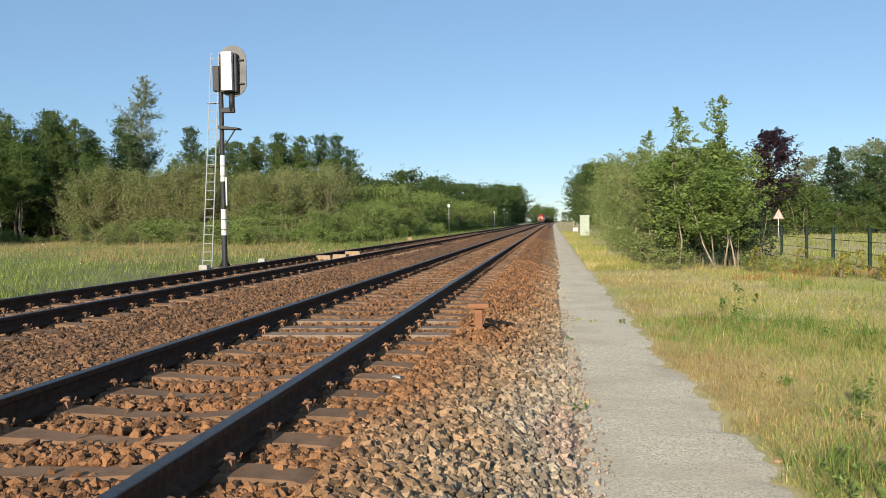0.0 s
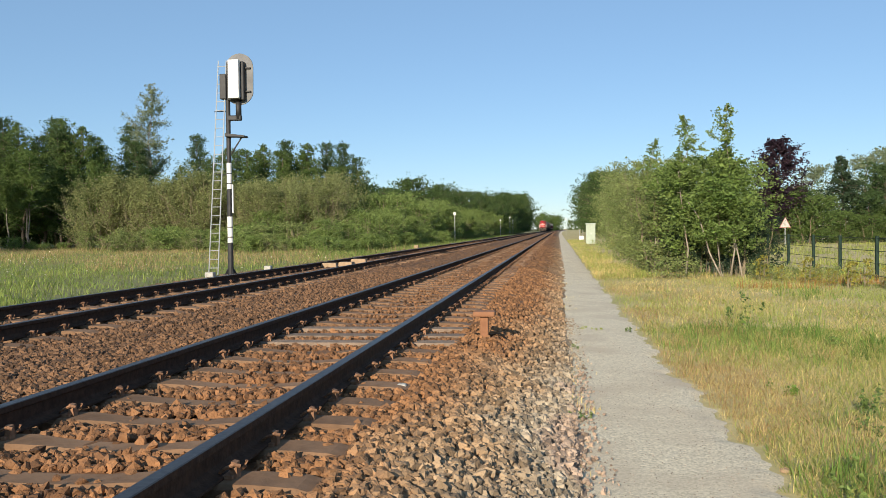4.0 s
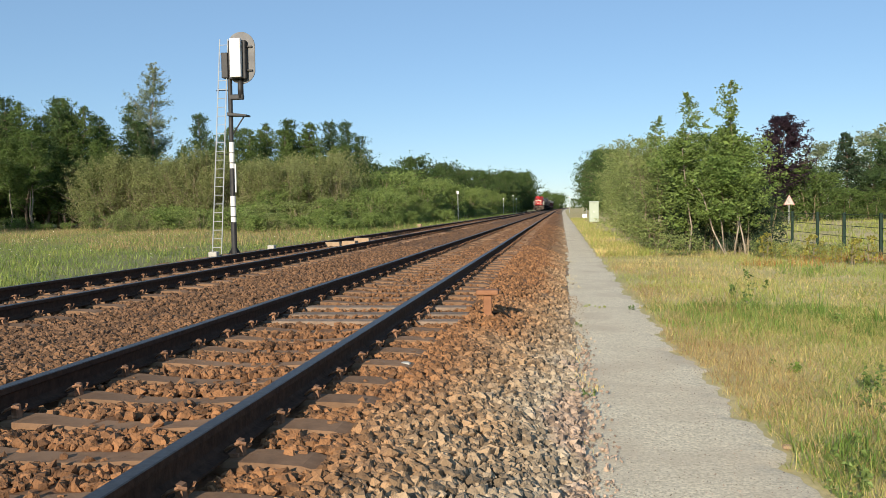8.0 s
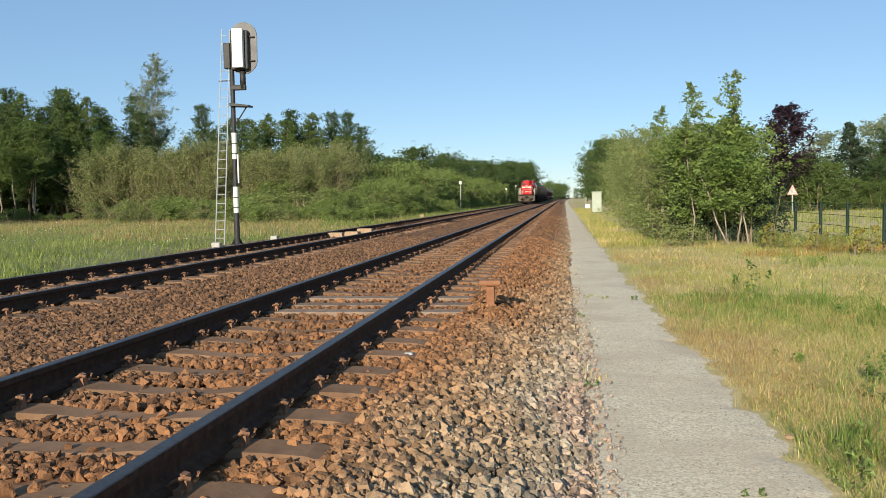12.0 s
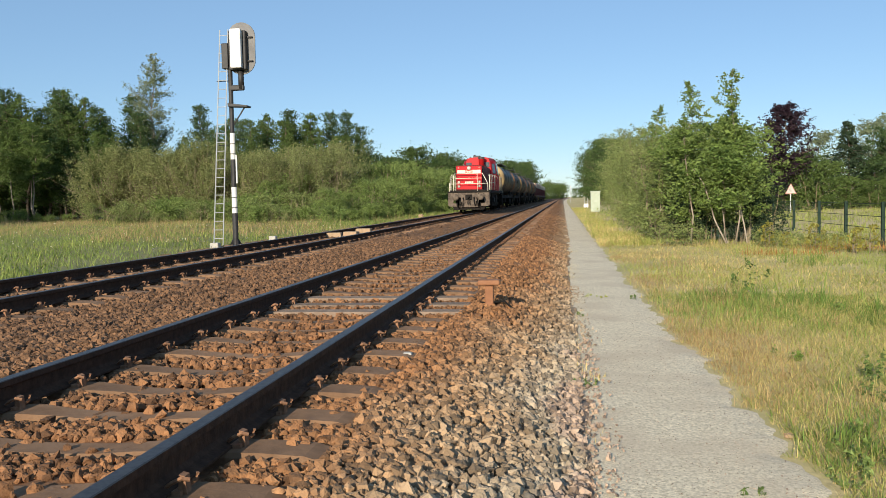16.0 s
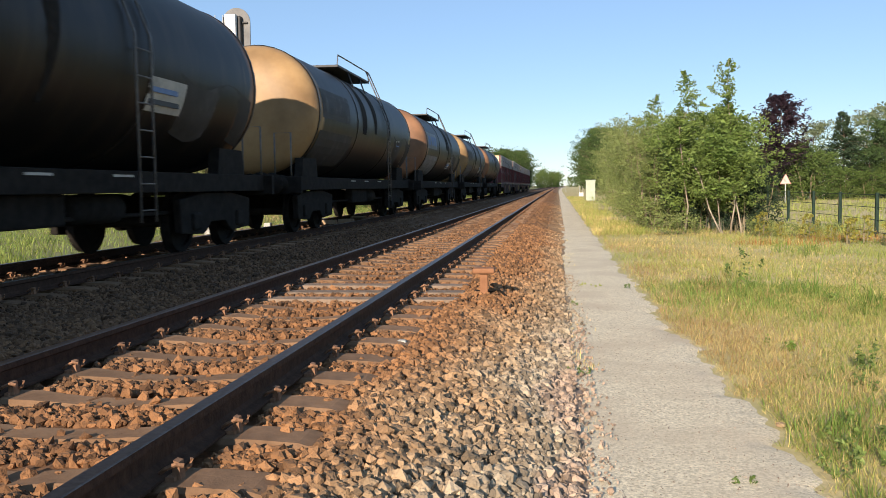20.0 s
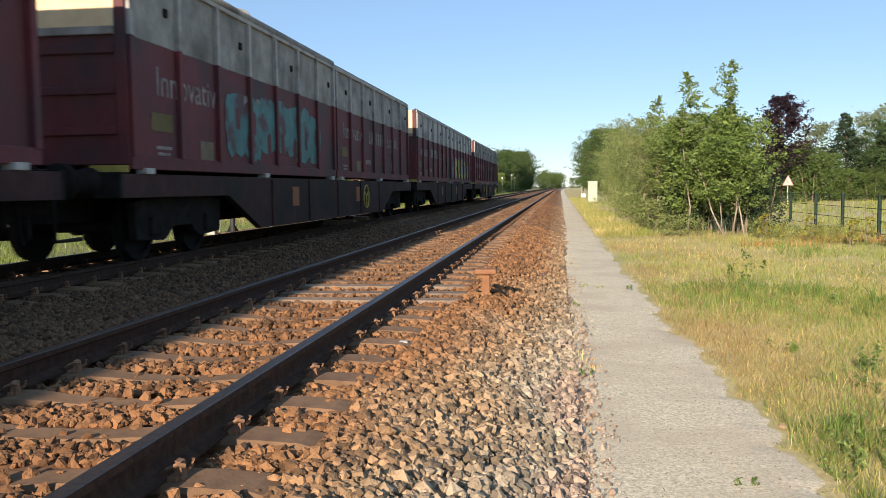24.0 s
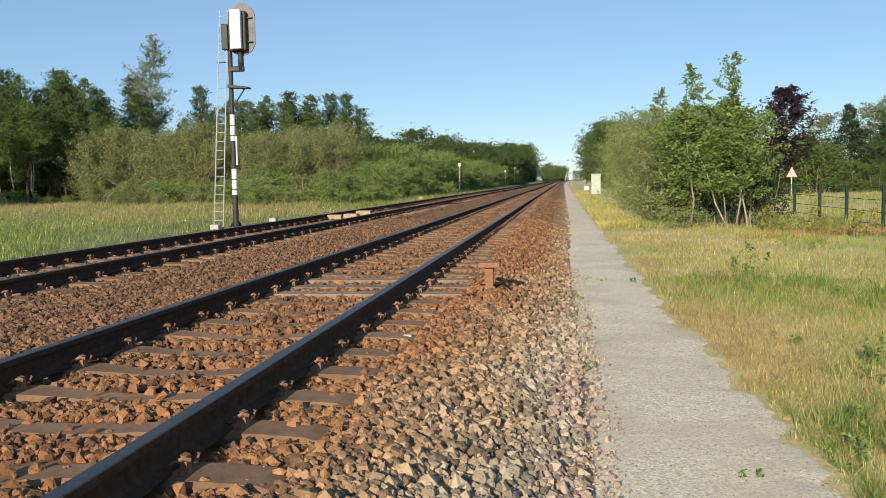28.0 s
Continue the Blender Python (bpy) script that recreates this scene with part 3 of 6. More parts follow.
def scatter_stones(name, n, xr, yr, size, bias, lift, label, sink=0.25, level=None, material="stone", fade=0.0):
    shapes, faces = stone_shapes()
    x = rng.uniform(*xr, n)
    y = yr[0] + (yr[1] - yr[0]) * rng.uniform(0, 1, n) ** bias
    # stones lie between the sleepers, few on top of them
    keep = np.ones(n, bool)
    for xc, first in ((X1, FIRST1), (X2, FIRST1 + 0.22)):
        on = np.abs(x - xc) < 1.25
        ph = np.abs((y - first + PITCH / 2) % PITCH - PITCH / 2) < 0.165
        keep &= ~(on & ph & (rng.uniform(0, 1, n) > 0.04))
        for s in (-1, 1):
            keep &= np.abs(x - xc - s * GAUGE) > 0.10
    if fade:                       # thinner and thinner towards the path
        keep &= rng.uniform(0, 1, n) > ((x - xr[0]) / (xr[1] - xr[0])) ** fade
    x, y = x[keep], y[keep]
    n = len(x)
    r = size * np.clip(rng.lognormal(0, 0.24, n), 0.5, 1.6)
    q = rng.normal(size=(n, 4))
    q /= np.linalg.norm(q, axis=1)[:, None]
    w, a, b, c = q.T
    R = np.stack([1 - 2 * (b * b + c * c), 2 * (a * b - c * w), 2 * (a * c + b * w), 2 * (a * b + c * w), 1 - 2 * (a * a + c * c), 2 * (b * c - a * w), 2 * (a * c - b * w), 2 * (b * c + a * w), 1 - 2 * (a * a + b * b)], -1).reshape(n, 3, 3)
    S = shapes[rng.integers(0, len(shapes), n)]
    V = np.einsum("nij,nkj->nki", R, S) * r[:, None, None]
    z = (bed_z(x) if level is None else level) + lift + r * (0.5 - sink) + rng.uniform(0, 0.020, n)
    V += np.stack([x, y, z], -1)[:, None]
    F = (faces[None] + (np.arange(n) * S.shape[1])[:, None, None]).reshape(-1, 3)
    ob = new(name, bulk(name, V.reshape(-1, 3), F, material))
    tagged(ob, label, "ballast stones", kind="stuff")


scatter_stones("ballast_stones", 41000, (-4.9, 0.10), (1.8, 8.0), 0.0240, 1.3, 0.0, "broken ballast stones, rust brown by the rails, grey by the path")
scatter_stones("ballast_stones", 44000, (-9.4, 0.08), (8.0, 26.0), 0.0215, 1.5, 0.0, "broken rust-brown ballast stones between the sleepers")
scatter_stones("ballast_stones", 14000, (-9.4, -4.7), (1.5, 8.0), 0.024, 1.0, 0.0, "broken rust-brown ballast stones by the far track")

scatter_stones("fine_gravel", 5200, (-0.06, 0.36), (2.0, 14.0), 0.0075, 1.5, 0.0, "small pinkish gravel strewn along the ballast's foot", level=-0.507, fade=0.8)
scatter_stones("fine_gravel", 1500, (0.0, 0.3), (2.0, 10.0), 0.0140, 1.4, 0.0, "loose ballast stones strewn onto the path's edge", level=-0.507, fade=0.45)
scatter_stones("path_grit", 2400, (0.05, 1.22), (2.6, 12.0), 0.0027, 1.4, 0.0, "dark specks of grit and small stones on the footpath", level=-0.508)
scatter_stones("ballast_stones", 16000, (-9.4, 0.08), (-7.0, 1.8), 0.027, 1.0, 0.0, "broken rust-brown ballast stones behind the viewer")


# ---- vegetation ----
def leaf_cards(points, size, r, flat=0.5, fold=0.25, wide=0.38):
    """Folded leaf blades, two triangles each, at the points, turned at random."""
    n = len(points)
    d = r.normal(size=(n, 3))
    d[:, 2] *= flat
    d /= np.linalg.norm(d, axis=1)[:, None]
    u = np.cross(d, r.normal(size=(n, 3)))
    u /= np.linalg.norm(u, axis=1)[:, None]
    w = np.cross(d, u)
    s = (size * r.lognormal(0, 0.3, n))[:, None]
    a = points - d * s * 0.5
    b = points + d * s * 0.5
    mid = points + w * s * fold
    V = np.stack([a, mid + u * s * wide, b, mid - u * s * wide], 1).reshape(-1, 3)
    k = np.arange(n)[:, None] * 4
    F = np.stack([k + np.array([0, 1, 2]), k + np.array([0, 2, 3])], 1).reshape(-1, 3)
    return V, F


def branch_line(p, q, r, bow=0.12, n=4):
    p, q = Vector(p), Vector(q)
    out = [p.lerp(q, i / n) for i in range(n + 1)]
    ln = (q - p).length
    for i in range(1, n):
        out[i] += Vector(r.normal(0, bow, 3) * ln * 0.35)
    return out


def make_plant(name, seed, height, spread, leaf, nleaf, leaf_mat, bark="bark", base=0.25, stems=1, clusters=40, cluster_r=0.16, shape="round", twigs=0, trunk_r=None, wide=0.3, poles=(), label="", category="tree", group=""):
    """A tree or shrub at the origin: tapered stems with limbs, and a crown of separate leaves gathered round the limb tips."""
    r = np.random.default_rng(seed)
    th = empty(name, label=label, category=category, group=group)
    tips = []
    tr = trunk_r or height * 0.014
    for s in range(stems):
        bm = bmesh.new()
        a = r.uniform(0, math.tau)
        lean = (0.10 if stems == 1 else 0.34) * spread
        foot = (0, 0, -0.15) if stems == 1 else (math.cos(a) * 0.1 * spread, math.sin(a) * 0.1 * spread, -0.15)
        top = (math.cos(a) * lean * r.uniform(0.3, 1), math.sin(a) * lean * r.uniform(0.3, 1), height * r.uniform(0.78, 0.97))
        line = branch_line(foot, top, r, 0.05, 6)
        tube(line, tr, 7, bm, r1=tr * 0.15)
        m = max(6, clusters // stems)
        for k in range(m):
            u = base + (1 - base) * (k + r.uniform(0, 1)) / m
            i = min(5, int(u * 6))
            p = line[i].lerp(line[i + 1], u * 6 - i)
            v = (u - base) / (1 - base)
            if shape == "round":
                w = math.sqrt(max(0.02, 1 - (2 * v - 0.85) ** 2 / 1.5))
            elif shape == "cone":
                w = (1 - v) * 0.95 + 0.05
            elif shape == "spire":
                w = (0.06 + 0.94 * (1 - v) ** 0.6) * (0.8 + 0.2 * math.sin(13 * v + seed)) * min(1, 0.6 + 2 * v)
            elif shape == "column":
                w = 0.75 * math.sin(math.pi * min(0.97, v * 0.9 + 0.12)) + 0.1
            else:
                w = 0.95 - 0.35 * v
            b = r.uniform(0, math.tau)
            reach = spread * 0.5 * w * (r.uniform(0.3, 1.25) if shape == "spire" else r.uniform(0.45, 1.08)) * (1 + 0.22 * math.sin(2 * b + 5 * v + seed))
            rise = {"cone": -0.1, "column": 0.9, "spire": 0.35}.get(shape, 0.35) * reach
            q = p + Vector((math.cos(b) * reach, math.sin(b) * reach, rise * r.uniform(0.4, 1.3)))
            if q.z > height * 0.96:
                q.z = height * r.uniform(0.82, 0.96)
            if k % (3 if leaf < 0.4 else 2) == 0:
                tube(branch_line(p, q, r, 0.1, 3), tr * 0.35 * (1.1 - v), 4, bm, r1=tr * 0.06)
            tips.append((*q, *p, (0.6 + 0.6 * r.uniform()) * (1 if shape in ("round", "dome") else 0.3 + 0.75 * w)))
            if r.uniform() < 0.5:
                h = p.lerp(q, 0.55)
                tips.append((*h, *p, 0.7 if shape in ("round", "dome") else 0.25 + 0.5 * w))
        tips.append((*top, *line[5], 0.5 if shape in ("round", "dome") else 0.28))
        part("trunk" if stems == 1 else "stem", bm, bark, th, smooth=True)
    for foot, top, rad in poles:
        part("bare_stem", tube(branch_line(foot, top, r, 0.05, 5), rad, 7, r1=rad * 0.55), "bark_pale", th, smooth=True)
    tips = np.array(tips)
    # each limb carries short twigs, and the leaves sit in sprays along them
    k = 6
    limb = tips[:, :3] - tips[:, 3:6]
    reach_all = np.linalg.norm(limb, axis=1)[:, None] + 1e-3
    cr = cluster_r * spread * tips[:, 6]
    root = tips[:, None, 3:6] + limb[:, None] * r.uniform(0.35, 1.02, (len(tips), k, 1))
    way = (limb / reach_all)[:, None] * 0.75 + r.normal(0, 0.6, (len(tips), k, 3)) * np.array([1, 1, 0.75]) + np.array([0, 0, 0.18])
    way /= np.linalg.norm(way, axis=2)[:, :, None]
    ends = root + way * (cr[:, None] * r.uniform(0.6, 1.3 if shape in ("round", "dome") else 1.9, (len(tips), k)))[:, :, None]
    share_of = tips[:, 6] ** (0.5 if shape in ("round", "dome") else 1.8)
    pick, twig = r.choice(len(tips), nleaf, p=share_of / share_of.sum()), r.integers(0, k, nleaf)
    run = (r.uniform(0, 1, nleaf) ** 0.7)[:, None]
    pts = root[pick, twig] + (ends[pick, twig] - root[pick, twig]) * run + np.clip(r.normal(0, 1, (nleaf, 3)), -1.5, 1.5) * (cr[pick] * 0.26)[:, None]
    pts[:, 2] = np.maximum(pts[:, 2], 0.03)
    V, F = leaf_cards(pts, leaf, r, wide=wide)
    o = new("crown", bulk("crown", V, F, leaf_mat))
    o.parent = th
    if twigs:
        bm = bmesh.new()
        for _ in range(twigs):
            t = tips[r.integers(0, len(tips)), :3]
            q = t + r.normal(0, 1, 3) * np.array([0.1, 0.1, 0.16]) * spread
            q[2] = min(max(q[2], t[2] * 0.7), height * 0.9)
            tube([Vector(t * np.array([0.7, 0.7, 0.55])), Vector(q)], 0.018, 3, bm, r1=0.005, cap=False)
        part("twig_tangle", bm, "twig", th)["kind"] = "stuff"
    return th


def place(src, rows, label=None):
    """Stands copies of a plant at (x, y, scale, turn) on the soil; the source takes the first row."""
    for i, (x, y, s, a) in enumerate(rows):
        z = float(ground_z(np.array(x), np.array(y)))
        m = pose(x, y, z, 0, 0, a) @ Matrix.Diagonal((s * (0.95 + 0.1 * ((i * 7) % 3) / 2), s, s * (0.94 + 0.12 * ((i * 5) % 4) / 3), 1))
        if i == 0:
            src.matrix_basis = m
        else:
            copy0(src, m)


def copy0(src, m):
    keep = src.matrix_basis.copy()
    src.matrix_basis = Matrix.Identity(4)
    o = copy_thing(src, m)
    src.matrix_basis = keep
    return o


R2 = random.Random(11)


def row(x0, y0, x1, y1, n, s0, s1, jit=1.5):
    return [(x0 + (x1 - x0) * (i + 0.5) / n + R2.uniform(-jit, jit), y0 + (y1 - y0) * (i + 0.5) / n + R2.uniform(-jit, jit), R2.uniform(s0, s1), R2.uniform(0, 360)) for i in range(n)]


G_L, G_R = "trees of the wood beyond the field", "trees and bushes beside the footpath"
alder = make_plant("alder_tree", 1, 13.4, 9.6, 0.17, 17000, "leaf_dark", base=0.10, clusters=300, cluster_r=0.085, wide=0.28, shape="spire", label="dark green broadleaf tree at the edge of a wood", group=G_L)
# the last four are unseen, added left of the view to shade the wood
place(alder, row(-64, 78, -45, 80, 6, 0.86, 0.99, 1.0) + row(-76, 86, -46, 90, 8, 0.9, 1.04, 1.5) + [(-42.6, 85, 0.82, 40), (-38.3, 90, 0.87, 60), (-34.1, 91, 0.85, 20), (-28.8, 90, 0.87, 100), (-22.9, 90, 0.82, 250), (-24.3, 91, 0.8, 310), (-21.6, 91, 0.76, 120)] + [(-58, 51, 0.9, 10), (-54.5, 50, 0.95, 70), (-51.5, 51, 0.9, 130), (-49.0, 50, 0.86, 200)])
pointed = make_plant("alder_tree", 41, 13.0, 7.4, 0.17, 11000, "leaf_mid", base=0.14, clusters=230, cluster_r=0.10, wide=0.28, shape="spire", label="slim pointed green tree at the edge of a wood", group=G_L)
place(pointed, row(-59, 75, -45, 78, 6, 0.82, 1.0, 1.2) + [(-49.2, 80, 1.02, 15), (-46.3, 79, 0.92, 80), (-44.4, 81, 0.84, 150), (-41.2, 90, 0.72, 30), (-36.4, 89, 0.74, 200), (-31.6, 90, 0.84, 90), (-26.6, 90, 0.84, 260), (-33.0, 93, 0.86, 300), (-29.9, 93, 0.82, 330)])
ash = make_plant("ash_tree", 8, 13.0, 8.6, 0.18, 13000, "leaf_mid", base=0.10, clusters=230, cluster_r=0.08, wide=0.28, shape="spire", label="green broadleaf tree with a loose pointed crown", group=G_L)
place(ash, row(-58, 84, -46, 85, 4, 0.85, 1.0, 1.0) + [(-27.6, 86, 0.84, 20), (-25.0, 87, 0.86, 70), (-31.5, 86, 0.8, 10), (-34.4, 87, 0.78, 160)])
birch = make_plant("birch_tree", 2, 12.6, 5.6, 0.16, 8000, "leaf_mid", bark="bark_pale", base=0.42, clusters=170, cluster_r=0.10, wide=0.28, trunk_r=0.085, shape="spire", label="slender birch with a pale trunk and thin crown", group=G_L)
place(birch, [(-48.6, 71, 0.86, 20), (-47.2, 72.5, 0.9, 130), (-46.4, 71.5, 0.82, 210), (-40.3, 71, 0.72, 300), (-52.0, 74, 0.9, 33), (-22.4, 90, 0.84, 80), (-23.4, 88, 0.78, 250)])
poplar = make_plant("poplar_tree", 3, 19.4, 5.8, 0.15, 14000, "leaf_grey", bark="bark_pale", base=0.25, clusters=230, cluster_r=0.085, wide=0.24, trunk_r=0.14, shape="column", label="tall thin grey-green poplar above the wood", group=G_L)
place(poplar, [(-43.3, 88, 1.05, 0)])
twiggy = make_plant("willow_bush", 4, 6.0, 6.0, 0.12, 12500, "leaf_olive", bark="twig", base=0.10, stems=9, clusters=120, cluster_r=0.12, shape="dome", twigs=110, trunk_r=0.05, label="twiggy olive-green willow bush at the field's edge", category="bush", group=G_L)
place(twiggy, row(-41, 72, -28, 69, 8, 0.98, 1.12, 0.6) + row(-29, 69, -20, 72, 6, 0.85, 1.05, 0.8) + row(-34, 77, -20, 79, 5, 1.0, 1.2, 0.8))
oak = make_plant("oak_tree", 5, 11.4, 10.0, 0.26, 10000, "leaf_oak", base=0.06, clusters=300, cluster_r=0.07, wide=0.3, label="broad dense green tree behind the line-side bushes", group=G_L)
place(oak, [(-20.0, 118, 0.90, 0), (-25.5, 126, 0.78, 90), (-18.9, 134, 0.74, 200), (-19.6, 143, 0.84, 30)] + [(-19.2 + 0.052 * (y - 146), y, 0.90 + 0.0018 * (y - 146) + 0.08 * math.sin(y), (y * 37) % 360) for y in range(148, 300, 13)] + row(-26, 112, -25, 240, 8, 0.7, 0.85, 2.5))
bush = make_plant("line_side_bush", 6, 3.9, 4.6, 0.13, 5600, "leaf_light", bark="twig", base=0.05, stems=6, clusters=110, cluster_r=0.11, shape="dome", twigs=30, label="dense light green bush beside the track", category="bush", group=G_L)
place(bush, row(-23.5, 67, -15.5, 80, 8, 0.8, 1.0, 0.8) + row(-15.0, 54, -13.4, 84, 9, 0.5, 0.8, 0.5) + row(-14.8, 86, -13.6, 150, 16, 0.95, 1.2, 0.6) + row(-18, 80, -17, 120, 8, 1.1, 1.35, 0.8) + row(-14, 155, -13, 300, 16, 1.0, 1.3, 0.6))
elder = make_plant("elder_bush", 34, 4.6, 4.6, 0.15, 6000, "leaf_dark", bark="twig", base=0.04, stems=4, clusters=90, cluster_r=0.14, shape="dome", label="dark green undergrowth between the trees of the wood", category="bush", group=G_L)
place(elder, row(-64, 82, -44, 84, 12, 1.0, 1.4, 0.8) + row(-44, 78, -22, 84, 10, 0.9, 1.3, 0.8))
low = make_plant("low_bush", 7, 1.3, 2.4, 0.10, 2300, "leaf_light", bark="twig", base=0.05, stems=5, clusters=44, cluster_r=0.17, shape="dome", label="low green undergrowth along the wood's edge", category="bush", group=G_L)
place(low, row(-58, 76, -40, 68, 10, 0.35, 0.9, 1.2) + row(-30, 62, -14.5, 55, 8, 0.4, 1.2, 1.5) + row(-34, 66, -16, 62, 7, 0.6, 1.6, 1.2) + row(-13.6, 50, -13.0, 62, 6, 0.5, 1.0, 0.4) + row(-13.0, 62, -12.4, 90, 8, 0.6, 1.0, 0.4))
bramble = make_plant("bramble_bush", 36, 1.5, 2.4, 0.09, 2300, "leaf_hedge", bark="twig", base=0.05, stems=6, clusters=44, cluster_r=0.15, shape="dome", twigs=24, label="pale green bramble tangle along the wood's edge", category="bush", group=G_L)
place(bramble, row(-40, 68, -28, 59, 12, 0.35, 1.1, 1.6) + row(-29, 60, -15, 56, 8, 0.4, 1.0, 1.5) + row(-33, 65, -16, 63, 8, 0.6, 1.4, 1.2))

# right of the path
near_tree = make_plant("young_maple", 21, 3.7, 2.9, 0.09, 5000, "leaf_maple", bark="bark", base=0.40, clusters=100, cluster_r=0.12, shape="round", trunk_r=0.014, poles=(((0.12, -0.2, -0.2), (-0.95, 0.0, 2.4), 0.030), ((0.16, -0.1, -0.2), (-0.25, 0.2, 1.7), 0.022), ((0.78, 0.4, -0.2), (0.5, 0.5, 1.9), 0.030)), label="young broadleaf tree on bare pale stems beside the path", group=G_R)
place(near_tree, [(4.8, 26.8, 1.0, 0)])
filler = make_plant("young_maple", 35, 3.75, 2.6, 0.09, 4600, "leaf_maple", bark="bark", base=0.22, clusters=100, cluster_r=0.12, shape="round", trunk_r=0.013, label="young broadleaf tree crowding its neighbours", group=G_R)
place(filler, [(4.0, 27.8, 1.0, 40), (5.4, 27.9, 0.96, 160), (4.7, 28.6, 1.05, 250)])
leader = make_plant("young_maple", 22, 6.1, 1.9, 0.085, 3400, "leaf_maple", bark="bark_pale", base=0.34, clusters=80, cluster_r=0.15, shape="spire", trunk_r=0.03, label="thin young tree with a pointed leading shoot", group=G_R)
place(leader, [(5.12, 27.0, 1.0, 0), (3.85, 27.2, 0.9, 100), (3.2, 29.4, 0.78, 300)])
hedge = make_plant("path_side_bush", 23, 4.4, 4.2, 0.07, 15000, "leaf_hedge", bark="twig", base=0.03, stems=6, clusters=150, cluster_r=0.10, shape="dome", label="tall dense bush leaning over the footpath", category="bush", group=G_R)
place(hedge, [(3.4, 30, 0.78, 0), (3.7, 33.5, 0.92, 50), (3.9, 37, 0.96, 100), (4.1, 41, 1.0, 160), (4.3, 45, 1.02, 210), (4.5, 49, 1.05, 260), (4.8, 54, 1.1, 310), (5.5, 60, 1.15, 20), (5.9, 66, 1.2, 70), (6.2, 72, 1.2, 120), (7.0, 40, 1.05, 30), (7.2, 50, 1.15, 200), (5.6, 84, 1.2, 10), (5.6, 92, 1.25, 200)])
dense = make_plant("field_maple", 24, 12.4, 10.0, 0.26, 12000, "leaf_oak", base=0.05, clusters=260, cluster_r=0.075, label="tall dark green tree overhanging the path far along", group=G_R)
place(dense, [(8.6, 126, 0.86, 0), (8.2, 142, 0.94, 60), (8.0, 158, 1.0, 120), (7.6, 176, 1.05, 200), (7.6, 198, 1.1, 260), (8.4, 225, 1.15, 310), (10.0, 260, 1.2, 20), (11.5, 300, 1.2, 90), (14.0, 350, 1.25, 150), (11.5, 112, 0.7, 33), (10.5, 100, 0.6, 80)])
purple = make_plant("copper_beech", 25, 10.2, 5.0, 0.18, 14000, "leaf_purple", base=0.12, clusters=280, cluster_r=0.075, shape="round", label="dark purple copper beech among green trees", group=G_R)
place(purple, [(18.8, 78, 1.09, 0)])
fir = make_plant("fir_tree", 26, 9.4, 10.5, 0.2, 12000, "leaf_fir", base=0.05, clusters=300, cluster_r=0.06, shape="cone", label="dark conical fir in a garden", group=G_R)
place(fir, [(26.3, 84, 0.98, 0), (36, 92, 0.9, 50)])
garden = make_plant("garden_tree", 27, 8.8, 7.6, 0.22, 8500, "leaf_dark", base=0.06, clusters=220, cluster_r=0.075, label="dark green garden tree beyond the fenced meadow", group=G_R)
place(garden, [(15.5, 86, 0.72, 0), (19, 89, 0.66, 50), (23.5, 88, 0.62, 100), (29.6, 84, 0.86, 150), (33, 81, 0.95, 200), (41, 88, 1.05, 250), (46, 86, 1.0, 300), (12.5, 88, 0.66, 10), (27.6, 82, 0.6, 190), (30.6, 80, 0.62, 290), (36, 84, 1.0, 20)])
pale = make_plant("willow_tree", 28, 10.2, 6.4, 0.2, 4200, "leaf_grey", base=0.3, clusters=110, cluster_r=0.10, label="pale grey-green willow above the garden trees", group=G_R)
place(pale, [(25.4, 92, 0.94, 0), (30.6, 92, 1.03, 90), (34, 94, 1.08, 150)])
hedge2 = make_plant("garden_bush", 29, 4.8, 5.2, 0.17, 6000, "leaf_mid", bark="twig", base=0.03, stems=6, clusters=100, cluster_r=0.12, shape="dome", label="spreading garden bush beyond the meadow", category="bush", group=G_R)
place(hedge2, row(12, 79, 23, 79, 5, 0.95, 1.15, 0.6) + row(23, 81, 44, 80, 7, 0.55, 0.75, 0.6))
far_wood = make_plant("far_tree", 30, 11.0, 10.0, 0.5, 2400, "leaf_mid", base=0.02, clusters=60, cluster_r=0.17, label="distant tree where the line vanishes", group="trees at the end of the line")
place(far_wood, row(-24, 420, 2.0, 640, 10, 0.85, 1.15, 3) + row(-40, 380, -26, 420, 4, 0.9, 1.1, 3) + row(18, 420, 26, 620, 7, 0.9, 1.2, 3) + row(-14, 780, 34, 820, 7, 0.9, 1.1, 2) + row(-90, 150, -34, 300, 14, 0.8, 1.0, 8) + row(50, 90, 120, 140, 10, 0.8, 1.0, 5))


